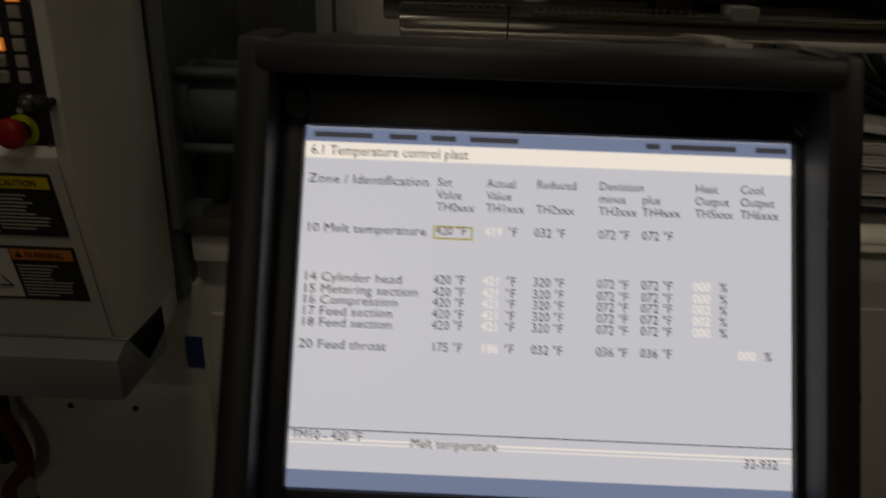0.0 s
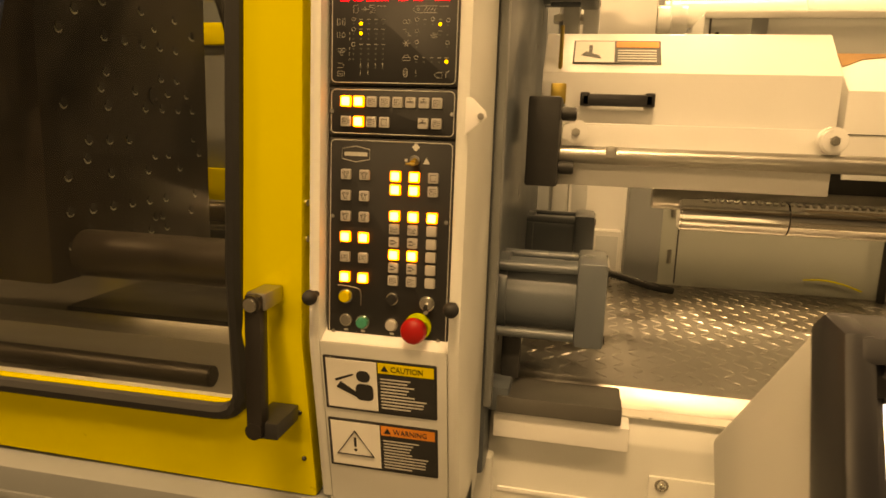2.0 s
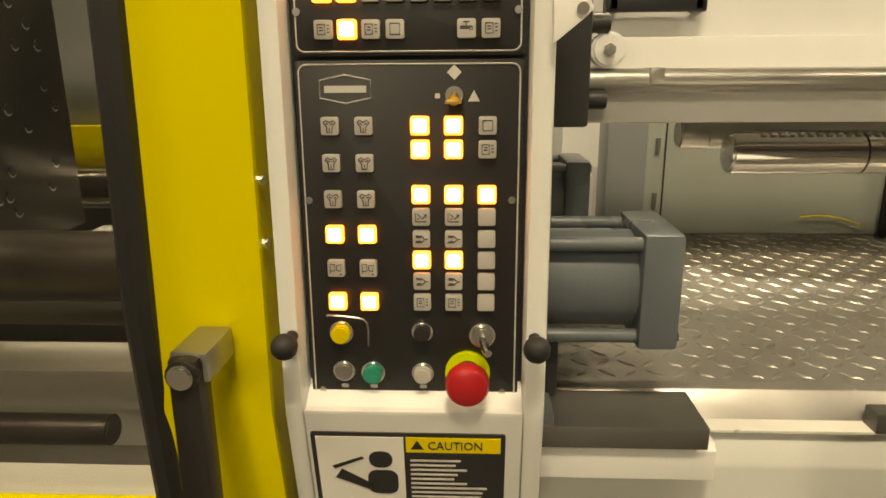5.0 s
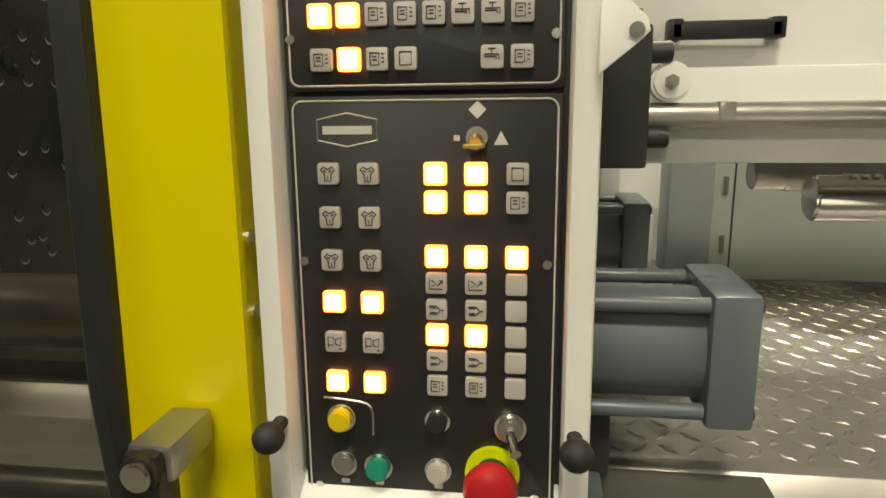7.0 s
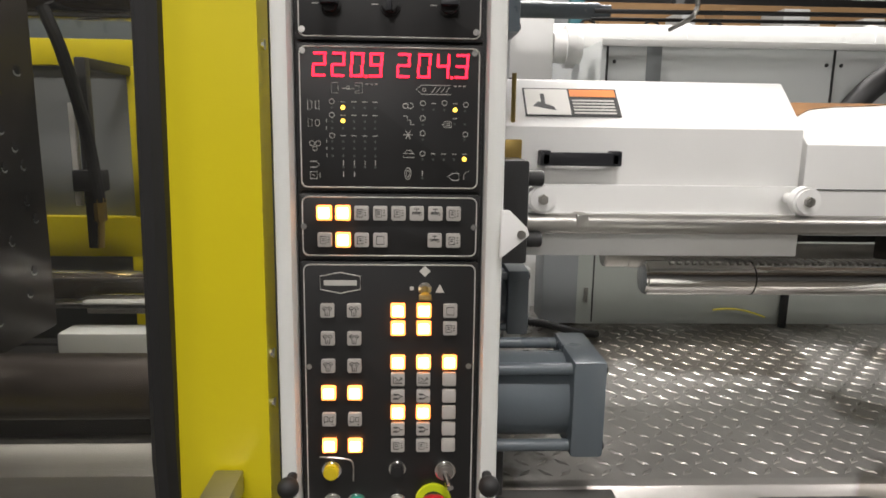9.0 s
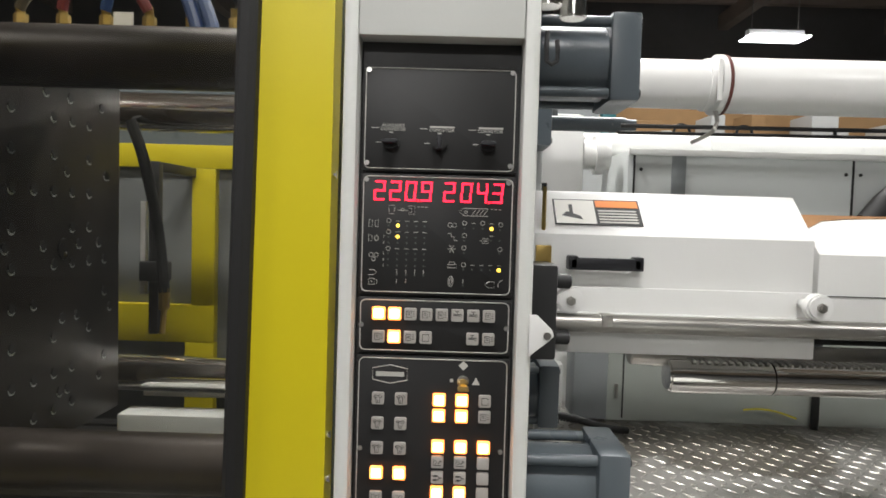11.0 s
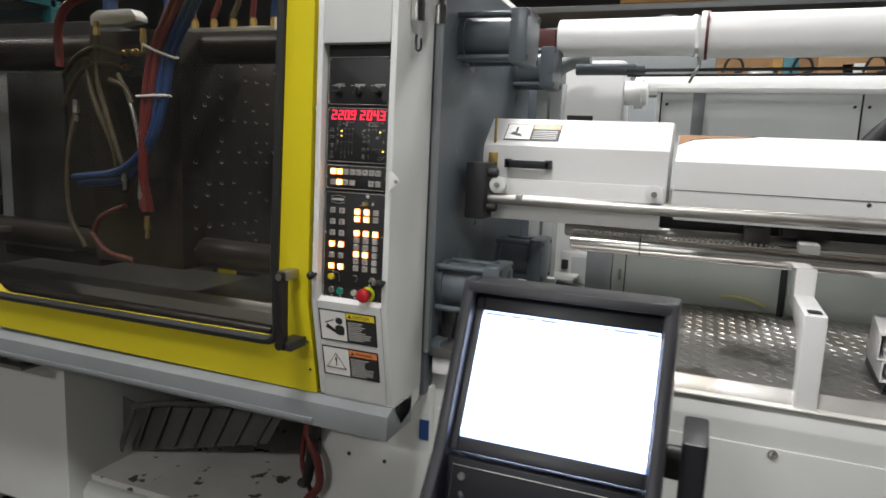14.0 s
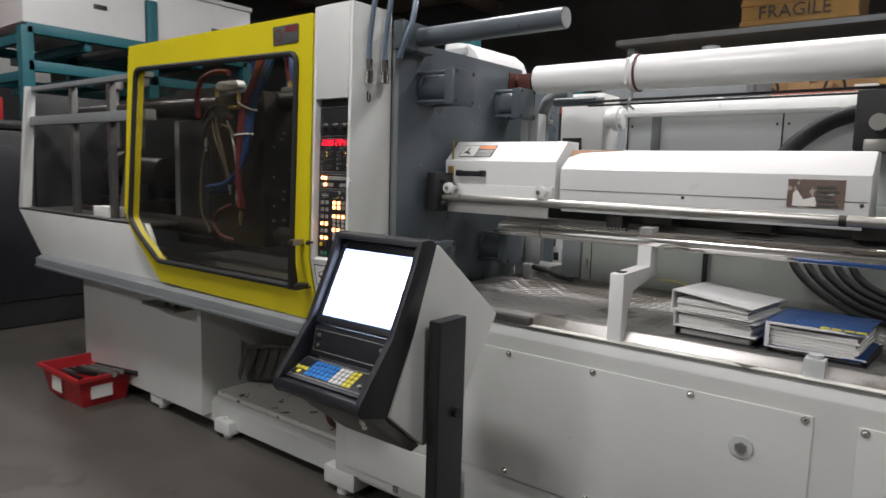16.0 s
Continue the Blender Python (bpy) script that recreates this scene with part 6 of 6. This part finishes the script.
# fittings and hoses above the upper tie bar
mf = thing("water_manifold", "steel water manifold with brass couplings above the tie bar", "manifold", (-1.2, 1.45, 1.9))
part("manifold_bar", box(-1.5, -0.75, 1.42, 1.48, 1.885, 1.945, 0.004), "steel", mf)
for k in range(8):
    part("coupling", merge(rod((-1.46 + 0.09 * k, 1.45, 1.945), (-1.46 + 0.09 * k, 1.45, 1.975), 0.014, 6), rod((-1.46 + 0.09 * k, 1.45, 1.975), (-1.46 + 0.09 * k, 1.445, 1.995), 0.009, 10)), "brass", mf)
for k in range(6):
    x = -1.46 + 0.09 * k
    hose([(x, 1.445, 1.985), (x + rng.uniform(-.04, .05), 1.43, 2.05), (x + rng.uniform(-.02, .14), 1.4, 2.12), (x + rng.uniform(.05, .2), 1.38, 2.2)], 0.011, ("hose_r", "hose_r", "hose_t", "hose_r", "hose_b", "hose_r")[k], "short hose rising from the manifold")
for k in range(2):
    hose([(-1.0 + 0.03 * k, 1.42, 2.2), (-0.93 + 0.03 * k, 1.40, 2.05), (-0.88 + 0.03 * k, 1.38, 1.93), (-0.86 + 0.03 * k, 1.36, 1.86)], 0.014, "hose_b", "blue hose beside the manifold")
solid("paper_tag", box(-1.06, -1.02, 1.40, 1.402, 1.90, 1.97, 0), "paper", "white paper tag hanging on the manifold", "tag")
solid("teal_duct", merge(*[rod((-1.05 + 0.05 * k, 2.375, 1.87), (-1.05 + 0.05 * k, 2.375, 2.35), 0.026, 12) for k in range(5)]), "teal", "ribbed teal duct behind the mould", "duct")

# ---- racks and stock in the distance ----
rk = thing("teal_rack", "teal painted steel rack carrying white boxes", "rack", (-5.9, 2.4, 1.84))
for x in (-6.8, -5.0):
    for y in (1.42, 2.56, 3.66):
        part("upright", box(x - 0.05, x + 0.05, y - 0.05, y + 0.05, 1.84, 2.66 if y != 2.56 else 3.1, 0.004), "teal", rk)
for z in (2.28, 2.60):
    part("beam", box(-5.05, -4.95, 1.42, 3.66, z, z + 0.09, 0.004), "teal", rk)
    part("beam", box(-6.85, -6.75, 1.42, 3.66, z, z + 0.09, 0.004), "teal", rk)
for y in (1.42, 1.95, 2.56, 3.1, 3.66):
    part("cross_beam", box(-6.8, -5.0, y - 0.03, y + 0.03, 2.52, 2.60, 0.003), "teal", rk)
    part("cross_beam", box(-6.8, -5.0, y - 0.03, y + 0.03, 2.2, 2.28, 0.003), "teal", rk)
for y in (1.40, 2.63):
    wbx = thing("white_bin", "large white panelled box on the teal rack", "box", (-5.9, y, 2.692), group="boxes on the rack")
    part("body", box(-6.7, -4.98, y, y + 1.1, 2.692, 3.22, 0.015), "white_bright", wbx)
    part("lid", box(-6.72, -4.96, y - 0.01, y + 1.11, 3.22, 3.27, 0.01), "white", wbx)
    part("handle", box(-4.98, -4.965, y + 0.6, y + 0.72, 2.92, 2.96, 0.004), "dark", wbx)
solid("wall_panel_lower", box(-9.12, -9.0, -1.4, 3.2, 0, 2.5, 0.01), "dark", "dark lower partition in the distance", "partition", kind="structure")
solid("wall_panel", box(-9.1, -9.0, -1.4, 3.2, 2.5, 4.5, 0.01), "white", "pale partition panel in the distance", "partition", kind="structure")
solid("red_beam", box(-5.6, -5.1, -0.4, 1.26, 1.84, 2.04, 0.01), "redbin", "red painted beam of a far machine", "beam")
# Near-black colour on this bulk carries the shade it stands in
dmc = thing("dark_machine", "bulk of a machine, its shade put into a black colour", "machine", (-8, 3.5, 0))
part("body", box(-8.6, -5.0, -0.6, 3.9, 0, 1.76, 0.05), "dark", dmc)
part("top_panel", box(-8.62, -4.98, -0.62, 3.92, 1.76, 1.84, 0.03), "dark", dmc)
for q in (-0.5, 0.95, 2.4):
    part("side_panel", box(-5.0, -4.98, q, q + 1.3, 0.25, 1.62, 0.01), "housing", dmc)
solid("blue_coil", tube([(-2.35, 1.9, 1.95), (-2.38, 1.9, 2.2), (-2.25, 1.9, 2.32), (-2.1, 1.9, 2.3), (-2.0, 1.9, 2.15), (-2.02, 1.9, 1.95)], 0.035, 12), "hose_b", "coil of blue hose above the machine", "hose")
pk = thing("pallet_rack", "orange-beamed storage rack full of dark stock", "rack", (0.5, 6.5, 0))
for x in (-5.0, -2.0, 1.0, 4.0, 7.0):
    part("upright", box(x - 0.06, x + 0.06, 6.0, 6.1, 0, 2.75, 0.004), "teal", pk)
for z in (1.45, 2.2):
    part("beam", box(-5, 7, 5.98, 6.05, z, z + 0.12, 0.004), "orange" if z > 2 else "steel", pk)
    part("deck", box(-5, 7, 6.05, 7.4, z + 0.06, z + 0.1, 0.003), "roof", pk)
solid("plywood_sheet", box(-4.9, 6.9, 6.62, 6.65, 2.302, 2.72, 0.004), "card", "pale brown board standing at the back of the rack", "board")
for k in range(64):
    lv = (1.55, 2.3, 2.3)[k % 3]
    x = -4.9 + 0.18 * k
    w, h = rng.uniform(0.08, 0.34), rng.uniform(0.05, 0.3)
    solid("stock_box", box(x, x + w, 6.1, 6.5, lv + 0.012, lv + 0.012 + h, 0.01), ("card", "dark", "cabinet", "card", "crate", "oily", "white")[rng.randrange(7)], "small stock box on the storage rack", "box", group="stock on the rack")
for k in range(7):
    x = -1.2 + 0.55 * k
    solid("cable_loop", tube([(x, 6.0, 2.33), (x + 0.05, 5.99, 2.45), (x + 0.14, 5.99, 2.44), (x + 0.17, 6.0, 2.35), (x + 0.1, 6.0, 2.325)], 0.012, 8), "rubber", "black cable loop lying on the rack edge", "cable", group="cables on the rack")
cr = thing("wooden_crate", "ochre wooden crate lettered fragile on a high stand", "crate", (-0.2, 7.8, 3.25))
part("crate_body", box(-0.68, 0.49, 7.4, 8.2, 3.25, 3.72, 0.01), "crate", cr)
for z in (3.26, 3.48, 3.66):
    part("batten", box(-0.69, 0.50, 7.38, 7.4, z, z + 0.05, 0.003), "crate", cr)
part("lettering", moved(text_bm("FRAGILE", 0.2), -0.5, 7.376, 3.33), "ink", cr)
solid("crate_stand", merge(box(-2.2, 2.6, 7.35, 8.25, 3.18, 3.248, 0.01), box(-2.1, -2.0, 7.5, 7.6, 0, 3.18, 0.005), box(2.4, 2.5, 7.5, 7.6, 0, 3.18, 0.005)), "grey_lt", "grey steel stand under the wooden crate", "stand")
solid("grey_machine_top", merge(box(-0.6, 0.4, 3.6, 4.3, 1.9, 2.25, 0.02), rod((0.1, 3.8, 2.25), (0.1, 3.8, 2.4), 0.06, 16), box(-0.65, 2.5, 3.75, 3.8, 2.3, 2.34, 0.005), box(-0.6, 2.5, 3.6, 4.3, 0, 1.9, 0.02)), "grey_lt", "grey upper works of another machine", "machine")
